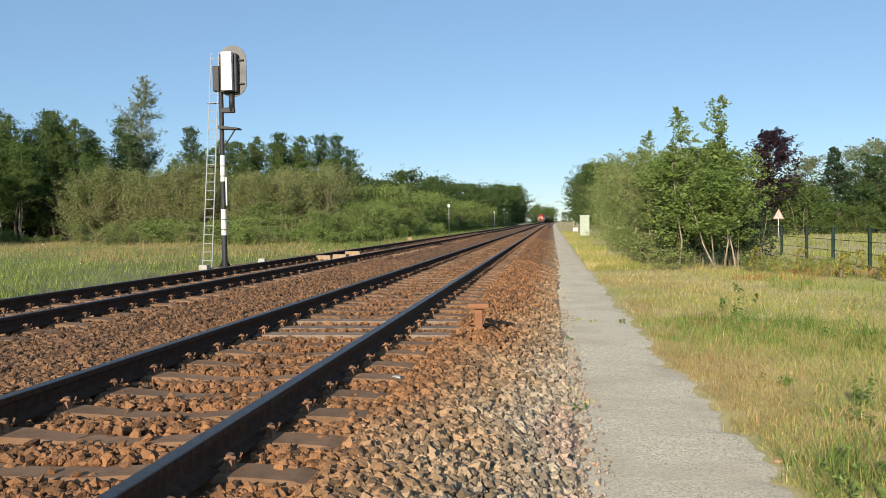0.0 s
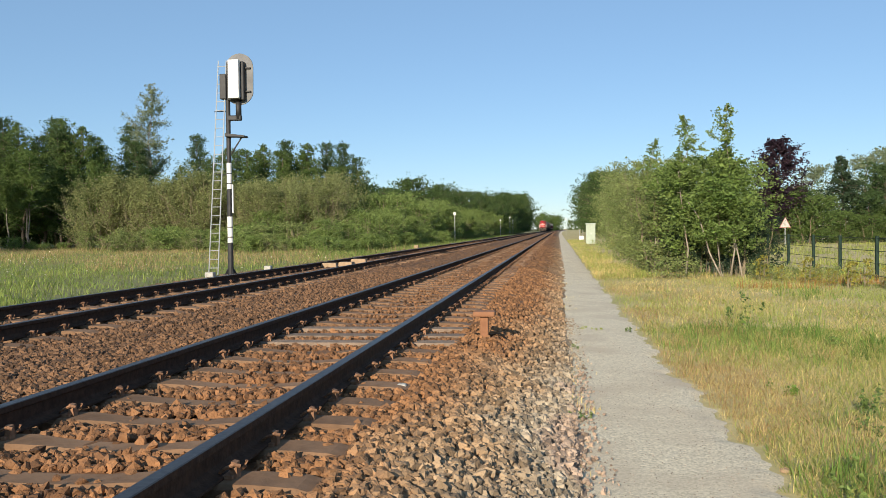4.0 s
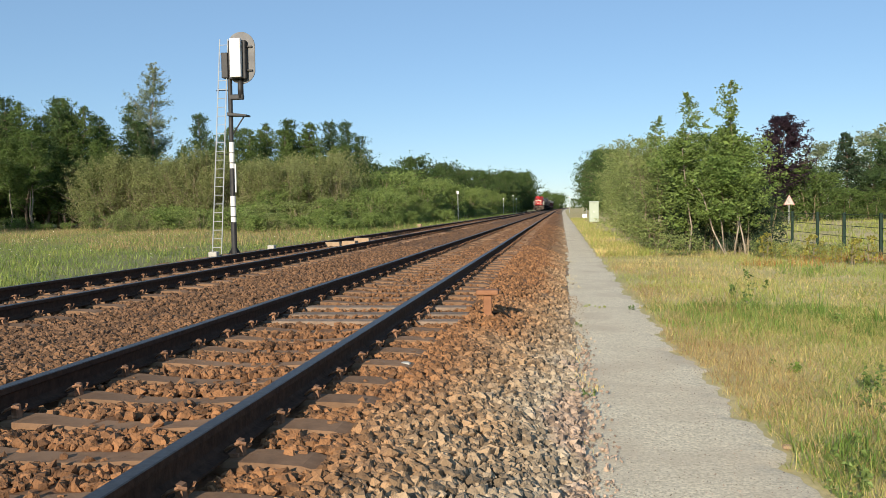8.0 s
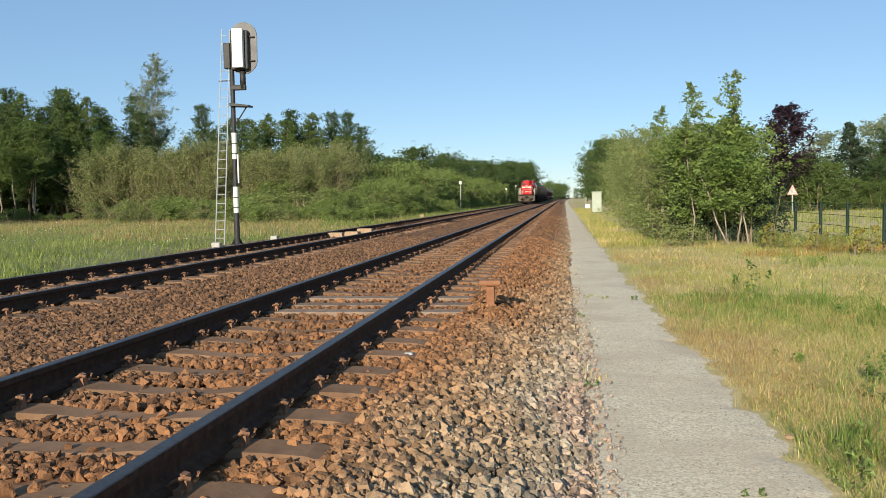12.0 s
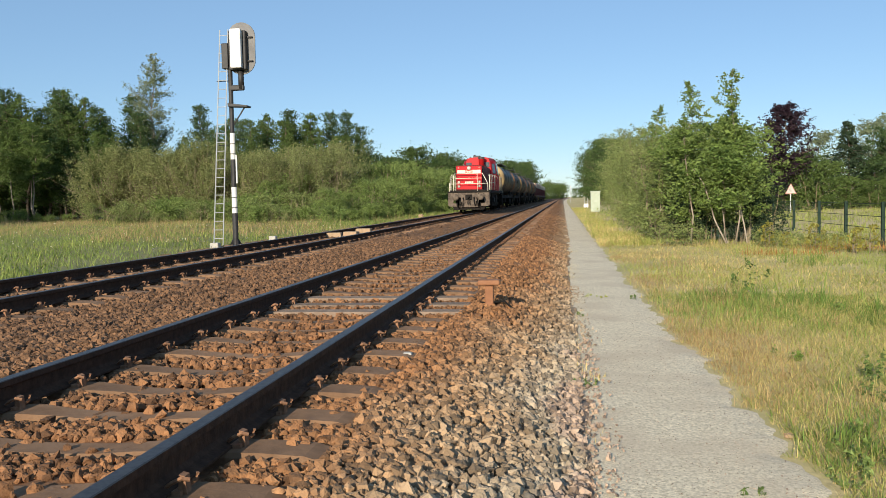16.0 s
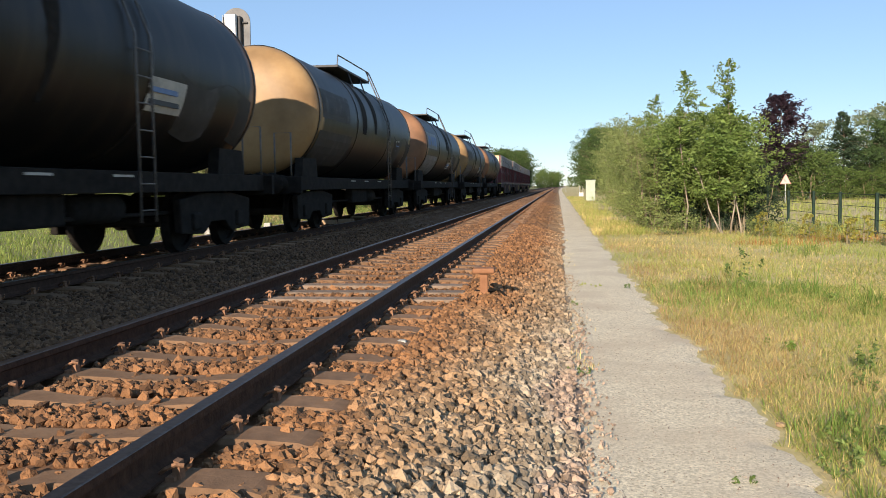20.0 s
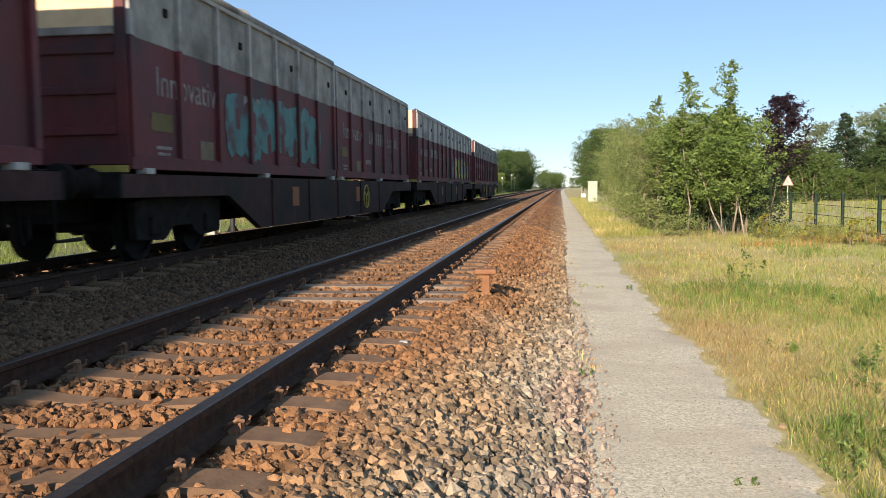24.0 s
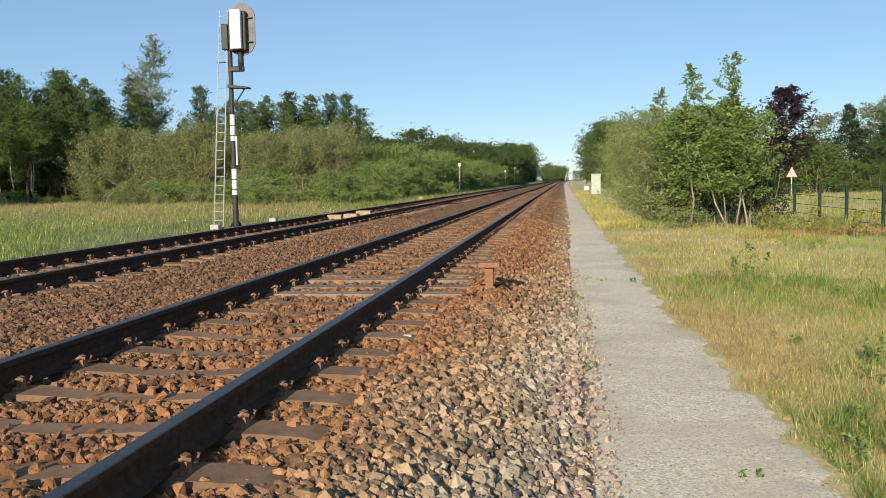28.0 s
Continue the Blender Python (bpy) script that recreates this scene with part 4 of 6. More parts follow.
# grass: many bent blades
def blades(name, n, xr, yr, h, width, material, label, bias=1.0, patch=0.0, seed=0, keep=None, zfun=ground_z, lean=0.35, tuft=24, spread=0.07):
    """Bent blades that stand in tufts."""
    r = np.random.default_rng(seed)
    k = max(1, n // tuft)
    own = r.integers(0, k, n)
    x = r.uniform(*xr, k)[own]
    y = (yr[0] + (yr[1] - yr[0]) * r.uniform(0, 1, k) ** bias)[own]
    wide = spread * (0.5 + y / 12)
    x, y = x + r.normal(0, 1, n) * wide, y + r.normal(0, 1, n) * wide
    ok = np.ones(n, bool)
    if patch:
        f = np.sin(x * 1.1 + 2 * np.sin(y * 0.35 + seed)) + np.sin(y * 0.8 + 1.7 * np.sin(x * 0.6 + seed * 2)) + r.normal(0, 0.5, n)
        ok &= f > patch
    if keep is not None:
        ok &= keep(x, y, r)
    x, y = x[ok], y[ok]
    n = len(x)
    a = r.uniform(0, math.tau, n)
    hh = h * r.lognormal(0, 0.4, n) * (0.7 + 0.6 * ((own[ok] * 0.618) % 1))
    ln = hh * r.uniform(0.1, 1, n) * lean
    side = np.stack([np.cos(a), np.sin(a), a * 0], -1) * (width * r.uniform(0.6, 1.4, n))[:, None]
    fwd = np.stack([-np.sin(a), np.cos(a), a * 0], -1)
    p = np.stack([x, y, zfun(x, y) - 0.01], -1)
    up = np.array([0, 0, 1.0])
    mid = p + fwd * (ln * 0.4)[:, None] + up * (hh * 0.6)[:, None]
    top = p + fwd * ln[:, None] + up * hh[:, None]
    V = np.stack([p - side, p + side, mid + side * 0.7, mid - side * 0.7, top], 1).reshape(-1, 3)
    b = np.arange(n)[:, None] * 5
    F = np.stack([b + np.array([0, 1, 2]), b + np.array([0, 2, 3]), b + np.array([3, 2, 4])], 1).reshape(-1, 3)
    ob = new(name, bulk(name, V, F, material))
    tagged(ob, label, "grass", kind="stuff")


def path_edge(x, y, r):
    return x > path_right(y) + np.abs(r.normal(0, 0.07, len(x))) - 0.05


def dry_zone(x, y, r):
    """More likely in the dry middle of the verge."""
    f = np.sin(x * 0.9 + y * 0.21) + 0.7 * np.sin(y * 0.9 + 1.3 * np.sin(x * 1.4)) + r.normal(0, 1.0, len(x))
    return path_edge(x, y, r) & (f + 1.3 - 0.6 * np.abs(x - 2.6 - 0.06 * y) > 0)


def green_zone(x, y, r):
    f = np.sin(x * 1.3 + y * 0.3) + 0.8 * np.sin(y * 1.3 + 1.3 * np.sin(x * 1.7)) + r.normal(0, 1.0, len(x))
    return path_edge(x, y, r) & (f + 0.35 * (x - 2.2 - 0.05 * y) > -0.75)


blades("verge_grass", 130000, (1.1, 5.8), (2.4, 13), 0.038, 0.0030, "grass_green", "short green grass on the verge by the path", 1.3, 0, 1, green_zone, lean=2.4, spread=0.14)
blades("verge_grass", 120000, (1.1, 5.8), (2.4, 13), 0.032, 0.0026, "grass_dry", "dry matted straw-coloured grass on the verge", 1.3, 0, 2, dry_zone, lean=3.4, spread=0.14)
blades("verge_grass", 8000, (1.1, 2.2), (2.4, 13), 0.06, 0.0026, "grass_red", "brownish seeding grass along the path's edge", 1.3, -0.4, 16, path_edge, lean=1.5)
blades("verge_grass", 26000, (1.2, 5.8), (2.4, 13), 0.09, 0.0036, "grass_lush", "taller green grass tufts on the verge", 1.3, 0.8, 14, path_edge, lean=1.2, spread=0.05)
blades("verge_grass", 60000, (1.1, 12), (11, 32), 0.04, 0.0055, "grass_dry", "dry matted straw-coloured grass of the meadow", 1.3, 0, 3, dry_zone, lean=3.4, spread=0.12)
blades("verge_grass", 56000, (1.1, 12), (11, 32), 0.05, 0.0055, "grass_green", "short green grass of the meadow", 1.3, 0, 4, green_zone, lean=2.6, spread=0.12)
blades("verge_grass", 9000, (2.0, 12), (11, 32), 0.16, 0.006, "grass_lush", "taller green grass tufts of the meadow", 1.3, 1.1, 20, path_edge, lean=1.3, spread=0.06)
blades("verge_grass", 7000, (1.1, 3.0), (8, 28), 0.08, 0.0032, "grass_red", "reddish seeding grass along the path's edge", 1.2, -0.5, 5, path_edge, lean=1.6)
blades("verge_grass", 9000, (1.0, 2.3), (26, 110), 0.11, 0.006, "grass_dry", "dry grass along the path", 1.4, -0.6, 6, path_edge, lean=1.4)
blades("verge_grass", 15000, (1.0, 2.6), (26, 110), 0.13, 0.006, "grass_green", "green grass along the path", 1.4, -0.4, 7, path_edge, lean=1.4)
blades("wispy_grass", 34000, (1.15, 5.8), (2.6, 14), 0.070, 0.0016, "grass_green", "fine wispy green grass swaying over the verge", 1.2, 0.1, 21, path_edge, lean=1.7, spread=0.1)
blades("wispy_grass", 20000, (1.15, 5.8), (2.6, 14), 0.075, 0.0014, "grass_dry", "fine straw-coloured seeding grass over the verge", 1.2, 0.0, 22, dry_zone, lean=1.7, spread=0.1)
blades("wispy_grass", 16000, (1.1, 2.6), (2.6, 16), 0.075, 0.0016, "grass_red", "fine reddish seeding grass along the path", 1.2, 0.5, 23, path_edge, lean=1.7, spread=0.09)
blades("wispy_grass", 18000, (1.15, 11), (13, 30), 0.09, 0.0032, "grass_dry", "fine straw-coloured seeding grass over the meadow", 1.2, 0.3, 24, dry_zone, lean=1.5, spread=0.1)
blades("wispy_grass", 22000, (1.15, 11), (13, 30), 0.09, 0.0032, "grass_green", "fine wispy green grass over the meadow", 1.2, 0.3, 25, path_edge, lean=1.5, spread=0.1)
blades("wispy_grass", 5000, (3.6, 9.5), (21.5, 25.5), 0.15, 0.005, "rust_weed", "rust-brown dying weeds before the fence", 1.0, 0.6, 26, path_edge, lean=0.8, spread=0.12)
blades("verge_grass", 30000, (1.2, 7), (-7, 2.6), 0.07, 0.0045, "grass_dry", "dry grass of the verge behind the viewer", 1.0, 0, 17, dry_zone, lean=1.5)
blades("verge_grass", 30000, (1.2, 7), (-7, 2.6), 0.08, 0.0045, "grass_green", "green grass of the verge behind the viewer", 1.0, 0, 18, green_zone, lean=1.2)
blades("meadow_grass", 30000, (3, 50), (28, 80), 0.2, 0.016, "grass_green", "green grass of the fenced meadow", 1.2, -1.0, 8, lean=1.6)


def field_front(x, y, r):
    """Lush grass near the line, thinner towards the wood."""
    return r.uniform(0, 1, len(x)) > (y - 30) / 60


def field_back(x, y, r):
    """Brown seeding grass in a band before the wood."""
    return (y > 30 + 0.35 * (-x - 10) + 4 * np.sin(x * 0.5)) & (np.sin(x * 0.8 + y * 0.3) + np.sin(y * 0.7) + r.normal(0, 0.8, len(x)) > -0.6)


blades("field_grass", 130000, (-52, -9.3), (13, 74), 0.11, 0.0085, "field_green", "lush green grass of the field beyond the tracks", 1.25, 0, 9, field_front, lean=1.7, spread=0.16, tuft=10)
blades("field_grass", 30000, (-46, -9.5), (14, 70), 0.15, 0.006, "grass_green", "pale seeding grass of the field", 1.0, -0.2, 10, lean=1.4, spread=0.2)
blades("field_grass", 52000, (-52, -9.8), (26, 74), 0.20, 0.007, "field_brown", "brown seeding stalks before the wood", 1.0, 0, 19, field_back, lean=1.2, spread=0.25)
blades("field_grass", 16000, (-13, -9.2), (44, 200), 0.2, 0.012, "field_green", "grass between the bushes and the track", 1.3, -0.9, 11, lean=1.2)
blades("field_grass", 14000, (-75, -52), (40, 74), 0.3, 0.02, "field_green", "tall grass of the far field", 1.0, -1.2, 12, lean=1.2)
blades("ballast_weeds", 1200, (-0.02, 0.22), (3, 30), 0.03, 0.003, "grass_dry", "dry weeds where the ballast meets the path", 1.4, 0.6, 13, zfun=lambda x, y: x * 0 - 0.5)
blades("dry_stalks", 70, (4.4, 7.4), (26.0, 29.5), 0.42, 0.004, "twig", "tall dry brown stalks under the young trees", 1.0, 0.0, 15, lean=0.35)


def flower_specks(n, seed):
    """Small pale flower heads standing in drifts above the field's grass."""
    r = np.random.default_rng(seed)
    k = r.integers(0, 40, n)
    cx, cy = r.uniform(-34, -10, 40), r.uniform(18, 52, 40)
    x, y = cx[k] + r.normal(0, 0.9, n), cy[k] + r.normal(0, 1.6, n)
    ok = x < -9.8
    x, y = x[ok], y[ok]
    V, F = leaf_cards(np.stack([x, y, ground_z(x, y) + r.uniform(0.12, 0.32, len(x))], -1), 0.036, r, 0.4, wide=0.45)
    tagged(new("field_flowers", bulk("field_flowers", V, F, "petal")), "small pale wild flowers scattered in the field", "flowers", kind="stuff")


flower_specks(420, 51)
# added bushes whose near-black leaves stand in for the shaded hollow under the maples
shade_bush = make_plant("holly_bush", 33, 2.6, 2.4, 0.07, 5200, "leaf_fir", bark="twig", base=0.03, stems=5, clusters=60, cluster_r=0.13, shape="dome", label="dark leaf mass standing in for the shaded hollow behind the young trees", category="bush", group=G_R)
place(shade_bush, [(4.6, 28.9, 1.0, 0), (5.7, 28.7, 0.95, 90), (6.6, 30.0, 0.8, 200), (3.9, 29.4, 0.9, 150)])
golden = make_plant("knotweed", 31, 0.85, 0.6, 0.095, 80, "leaf_yellow", bark="twig", base=0.2, stems=4, clusters=22, cluster_r=0.2, shape="dome", label="low yellow-green leafy weed before the fence", category="weed", group="leafy weeds by the fence")
place(golden, row(5.8, 25.0, 8.6, 22.4, 15, 0.4, 0.95, 0.7))
nettle = make_plant("nettle", 32, 0.8, 1.2, 0.07, 420, "leaf_hedge", bark="twig", base=0.1, stems=5, clusters=26, cluster_r=0.2, shape="dome", label="green nettles and brambles under the trees", category="weed", group="leafy weeds by the fence")
place(nettle, row(3.0, 25.6, 4.2, 25.8, 3, 0.6, 0.9, 0.3) + row(5.4, 25.5, 7.4, 25.2, 8, 0.4, 0.75, 0.4) + row(2.9, 27, 3.4, 44, 8, 0.7, 1.3, 0.3))


# ---- the freight train: each vehicle runs on its own root, y = 0 at its front ----
def slab(name, b, material, parent, bevel=0.0, label=""):
    return part(name, box(*b, bevel), material, parent, label)


def bar(name, pts, r, material, parent, seg=7, label=""):
    return part(name, tube(pts, r, seg), material, parent, label, smooth=True)


def wheelset_mesh(dia=0.92):
    r = dia / 2
    bm = bmesh.new()
    for s in (-1, 1):
        prof = [(0.0, s * 0.66), (0.09, s * 0.66), (0.10, s * 0.70), (r * 0.8, s * 0.70), (r * 0.82, s * 0.685), (r + 0.03, s * 0.685), (r + 0.03, s * 0.715), (r, s * 0.72), (r, s * 0.82), (r * 0.82, s * 0.82), (r * 0.8, s * 0.775), (0.11, s * 0.79), (0.09, s * 0.86), (0.0, s * 0.86)]
        lathe(prof, 24, bm)
    lathe([(0.08, -0.68), (0.08, 0.68)], 12, bm)
    bm.transform(Matrix.Rotation(radians(-90), 4, "Z"))
    me = bpy.data.meshes.new("wheelset")
    bm.to_mesh(me)
    bm.free()
    me.materials.append(MATS["underframe"])
    return me


WHEELS = wheelset_mesh()


def bogie(parent, y, base=1.8):
    b = new("bogie")
    b.parent = parent
    b.matrix_basis = pose(0, y, 0)
    for s in (-1, 1):
        part("side_frame", prism([(-base / 2 - 0.55, 0.80), (-base / 2 - 0.5, 0.30), (-base / 2 + 0.3, 0.26), (-0.5, 0.30), (-0.3, 0.44), (0.3, 0.44), (0.5, 0.30), (base / 2 - 0.3, 0.26), (base / 2 + 0.5, 0.30), (base / 2 + 0.55, 0.80), (0.6, 0.90), (-0.6, 0.90)], s * 0.93, s * 1.05, "x", 0.015), "underframe", b)
    for k in (-1, 1):
        w = share("wheelset", WHEELS, b, pose(0, k * base / 2, 0.46))
        for s in (-1, 1):
            part("axle_box", box(s * 0.98 - 0.12, s * 0.98 + 0.12, k * base / 2 - 0.16, k * base / 2 + 0.16, 0.34, 0.6, 0.03), "underframe", b)
    part("bolster", box(-0.9, 0.9, -0.25, 0.25, 0.5, 0.85, 0.03), "underframe", b)
    return b


def buffer_pair(parent, y, out, mt="underframe"):
    """Two sprung buffers; out is -1 towards the front, 1 towards the rear."""
    for s in (-1, 1):
        bf = new("buffer")
        bf.parent = parent
        bf.matrix_basis = pose(s * 0.875, y, 1.05)
        part("sleeve", lathe([(0, 0), (0.19, 0), (0.19, out * 0.05), (0.155, out * 0.07), (0.145, out * 0.42), (0, out * 0.42)], 16), mt, bf, smooth=True)
        part("buffer_head", lathe([(0.07, out * 0.38), (0.07, out * 0.56), (0.22, out * 0.57), (0.225, out * 0.60), (0.12, out * 0.625), (0, out * 0.63)], 20), mt, bf, smooth=True)


def coupling(parent, y, out):
    bm = box(-0.05, 0.05, y, y + out * 0.32, 0.98, 1.10, 0.015) if out > 0 else box(-0.05, 0.05, y + out * 0.32, y, 0.98, 1.10, 0.015)
    tube([(0, y + out * 0.3, 1.06), (0, y + out * 0.36, 0.98), (0, y + out * 0.28, 0.93)], 0.035, 8, bm)
    part("draw_hook", bm, "underframe", parent)
    for s in (-0.08, 0.08):
        bar("coupling_link", [(s, y + out * 0.26, 1.0), (s, y + out * 0.28, 0.75), (s * 0.6, y + out * 0.22, 0.55)], 0.022, "underframe", parent)
    for k, s in enumerate((-0.60, -0.38, 0.38, 0.60)):
        dip = 0.34 + 0.05 * (k % 3)
        hose = bar("brake_hose", [(s, y + out * 0.02, 0.98), (s, y + out * 0.14, 0.95), (s * 1.02, y + out * 0.20, 0.72), (s * 1.10, y + out * 0.19, dip + 0.10), (s * 1.22, y + out * 0.15, dip), (s * 1.36, y + out * 0.10, dip + 0.10), (s * 1.40, y + out * 0.05, dip + 0.34)], 0.030, "underframe", parent)
        part("hose_valve", box(s - 0.045, s + 0.045, y + out * 0.05 - 0.05, y + out * 0.05 + 0.05, 0.92, 1.04, 0.015), "underframe", hose)


def make_loco():
    lo = empty("diesel_locomotive", label="red diesel shunting locomotive with a cab, lit front and pale handrails", category="locomotive")
    # underframe
    slab("footplate", (-1.42, 1.42, 0.02, 14.0, 1.34, 1.55), "underframe", lo, 0.02)
    slab("fuel_tank", (-1.25, 1.25, 4.9, 8.8, 0.35, 1.34), "underframe", lo, 0.05)
    for y in (2.75, 11.2):
        b = bogie(lo, y, 2.1)
        slab("spring_box", (-1.15, 1.15, -0.35, 0.35, 0.62, 1.2), "underframe", b, 0.03)
    for s in (-1, 1):
        slab("air_tank", (s * 1.28 - 0.1, s * 1.28 + 0.1, 5.2, 6.4, 0.62, 1.0), "box_grey", lo, 0.08)
        slab("battery_box", (s * 1.3 - 0.08, s * 1.3 + 0.08, 7.0, 8.4, 0.6, 1.2), "box_grey", lo, 0.02)
    # end beams, buffers
    for y, out in ((0.0, -1), (14.0, 1)):
        hs = part("headstock", prism([(-1.47, 1.45), (-1.47, 1.12), (-0.72, 1.05), (-0.66, 0.34), (0.66, 0.34), (0.72, 1.05), (1.47, 1.12), (1.47, 1.45)], y - 0.04, y + 0.06, "y", 0.012), "headstock_grey", lo, "dusty brown-grey buffer beam with hoses")
        part("beam_lip", box(-1.45, 1.45, y + out * 0.08 - 0.03, y + out * 0.08 + 0.03, 1.38, 1.45, 0.01), "underframe", hs)
        part("coupler_plate", box(-0.24, 0.24, y + out * 0.06 - 0.02, y + out * 0.06 + 0.02, 0.86, 1.24, 0.02), "underframe", hs)
        for s in (-1, 1):
            part("corner_plate", prism([(s * 0.98, 1.10), (s * 1.47, 1.10), (s * 1.47, 0.46), (s * 1.30, 0.40), (s * 0.80, 0.40), (s * 0.80, 0.62), (s * 1.12, 0.64)], y - 0.03, y + 0.05, "y", 0.01), "headstock_grey", hs)
            part("side_plate", box(s * 1.44 - 0.02, s * 1.44 + 0.02, min(y, y - out * 0.7), max(y, y - out * 0.7), 0.46, 1.4, 0.01), "box_grey", hs)
            for k in range(4):
                part("bolt", tube([(s * (0.70 + 0.35 * (k % 2)), y + out * 0.03, 0.90 + 0.30 * (k // 2) + 0.1), (s * (0.70 + 0.35 * (k % 2)), y + out * 0.075, 0.90 + 0.30 * (k // 2) + 0.1)], 0.022, 6), "underframe", hs)
        for s in (-1, 1):
            part("end_step", box(s * 1.22 - 0.16, s * 1.22 + 0.16, min(y, y - out * 0.5), max(y, y - out * 0.5), 0.50, 0.54, 0.01), "underframe", hs)
        buffer_pair(lo, y, out, "headstock_grey")
        coupling(lo, y + out * 0.05, out)
        part("rail_guard", prism([(-1.2, 0.42), (-1.05, 0.16), (1.05, 0.16), (1.2, 0.42)], y + 0.1, y + 0.16, "y", 0.01), "underframe", lo)
    # long hood towards the front
    def hood_outline(w, z1):
        return [(-w, 1.55), (-w, z1 - 0.05), (-w + 0.02, z1 - 0.015), (-w + 0.06, z1), (w - 0.06, z1), (w - 0.02, z1 - 0.015), (w, z1 - 0.05), (w, 1.55)]

    # hood walls carry shade in their colour; the front panel keeps the plain red
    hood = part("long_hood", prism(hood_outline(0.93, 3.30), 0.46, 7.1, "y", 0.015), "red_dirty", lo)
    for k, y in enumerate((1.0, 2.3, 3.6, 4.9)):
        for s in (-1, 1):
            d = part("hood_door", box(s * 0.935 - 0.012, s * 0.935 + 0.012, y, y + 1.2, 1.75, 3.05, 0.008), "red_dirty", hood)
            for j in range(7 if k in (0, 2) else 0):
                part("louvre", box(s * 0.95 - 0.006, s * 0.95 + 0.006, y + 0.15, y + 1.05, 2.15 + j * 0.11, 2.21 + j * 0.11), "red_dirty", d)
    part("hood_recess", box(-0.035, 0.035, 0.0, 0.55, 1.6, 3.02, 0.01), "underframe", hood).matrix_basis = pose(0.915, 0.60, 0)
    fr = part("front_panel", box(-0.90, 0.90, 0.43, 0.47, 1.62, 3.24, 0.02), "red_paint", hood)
    for z in (1.80, 2.02, 2.24, 2.46, 2.64):
        part("rib", box(-0.80, 0.80, 0.424, 0.432, z - 0.012, z + 0.012, 0.003), "red_paint", fr)

    def on_front(prof, x, z):
        return lathe(prof, 22, m=Matrix.Translation((x, 0.16, z)))

    for s in (-1, 1):
        part("cream_panel", box(s * 0.54 - 0.29, s * 0.54 + 0.29, 0.415, 0.431, 2.73, 2.97, 0.004), "cream_panel", fr, "cream reflective panel")
        for z in (2.12, 1.83):
            lamp = part("lamp_housing", on_front([(0, 0.27), (0.105, 0.27), (0.105, 0.235), (0.085, 0.23)], s * 0.73, z), "ladder_grey", fr, smooth=True)
            part("lamp_lens", on_front([(0.0, 0.222), (0.06, 0.225), (0.088, 0.24)], s * 0.73, z), "lamp_glass", lamp, smooth=True)
        part("marker_lamp", on_front([(0, 0.22), (0.05, 0.225), (0.06, 0.27)], s * 0.74, 3.14), "sign_red", fr)
    lamp = part("headlamp", on_front([(0, 0.27), (0.145, 0.27), (0.145, 0.235), (0.12, 0.225)], 0, 3.10), "ladder_grey", fr, smooth=True)
    part("lamp_lens", on_front([(0, 0.215), (0.08, 0.22), (0.125, 0.235)], 0, 3.10), "lamp_glass", lamp, smooth=True)
    badge = part("badge", box(-0.20, 0.20, 0.415, 0.428, 2.71, 2.98, 0.004), "cream_panel", fr, "white badge with a red frame")
    part("badge_field", box(-0.175, 0.175, 0.409, 0.416, 2.735, 2.955, 0.002), "red_paint", badge)
    for x in (-0.07, 0.07):
        part("badge_mark", box(x - 0.05, x + 0.05, 0.404, 0.410, 2.77, 2.92, 0.01), "cream_panel", badge)
    for i in range(4):
        part("number_bar", box(-0.30 + i * 0.155, -0.18 + i * 0.155, 0.405, 0.414, 2.05, 2.16, 0.004), "cream_panel", fr)
    # exhaust, roof gear
    bm = lathe([(0, 0), (0.22, 0), (0.22, 0.85), (0.235, 0.86), (0.235, 0.93), (0.19, 0.93), (0.17, 0.6)], 24)
    bm.transform(Matrix.Translation((0.32, 6.75, 3.22)) @ Matrix.Rotation(radians(90), 4, "X"))
    st = part("exhaust_stack", bm, "red_paint", hood, smooth=True)
    bm = lathe([(0.236, 0.80), (0.245, 0.80), (0.245, 0.94), (0.18, 0.94)], 24)
    bm.transform(Matrix.Translation((0.32, 6.75, 3.22)) @ Matrix.Rotation(radians(90), 4, "X"))
    part("stack_rim", bm, "roof_dark", st)
    # cab: its front corners are canted back beside the hood, and hold the doors
    levels = [(1.55, 0.0), (2.75, 0.0), (3.72, 0.13), (3.98, 0.22), (4.10, 0.36), (4.17, 0.60)]

    def cab_plan(z):
        d = np.interp(z, [p[0] for p in levels], [p[1] for p in levels])
        k = max(0.0, z - 2.75) / 1.43
        return [(max(0.2, 1.04 - 0.75 * d), 7.15 + 0.20 * k), (1.40 - d, 8.30 + 0.24 * k), (1.40 - d, 10.40 - 0.55 * k), (max(0.2, 1.1 - 0.8 * d), 10.80 - 0.55 * k)]

    bm = bmesh.new()
    rings = [[bm.verts.new((x, y, z)) for x, y in [(-p, q) for p, q in cab_plan(z)] + cab_plan(z)[::-1]] for z, _ in levels]
    for lo_ring, hi_ring in zip(rings, rings[1:]):
        for i in range(8):
            bm.faces.new((lo_ring[i], lo_ring[(i + 1) % 8], hi_ring[(i + 1) % 8], hi_ring[i]))
    bm.faces.new(rings[0])
    bm.faces.new(rings[-1])
    bmesh.ops.recalc_face_normals(bm, faces=bm.faces[:])
    cab = part("cab", bm, "red_paint", lo)
    for s in (-1, 1):
        pts = [(s * (p + 0.012), q, 3.985) for p, q in cab_plan(3.985)]
        bar("gutter", pts, 0.022, "roof_dark", cab)

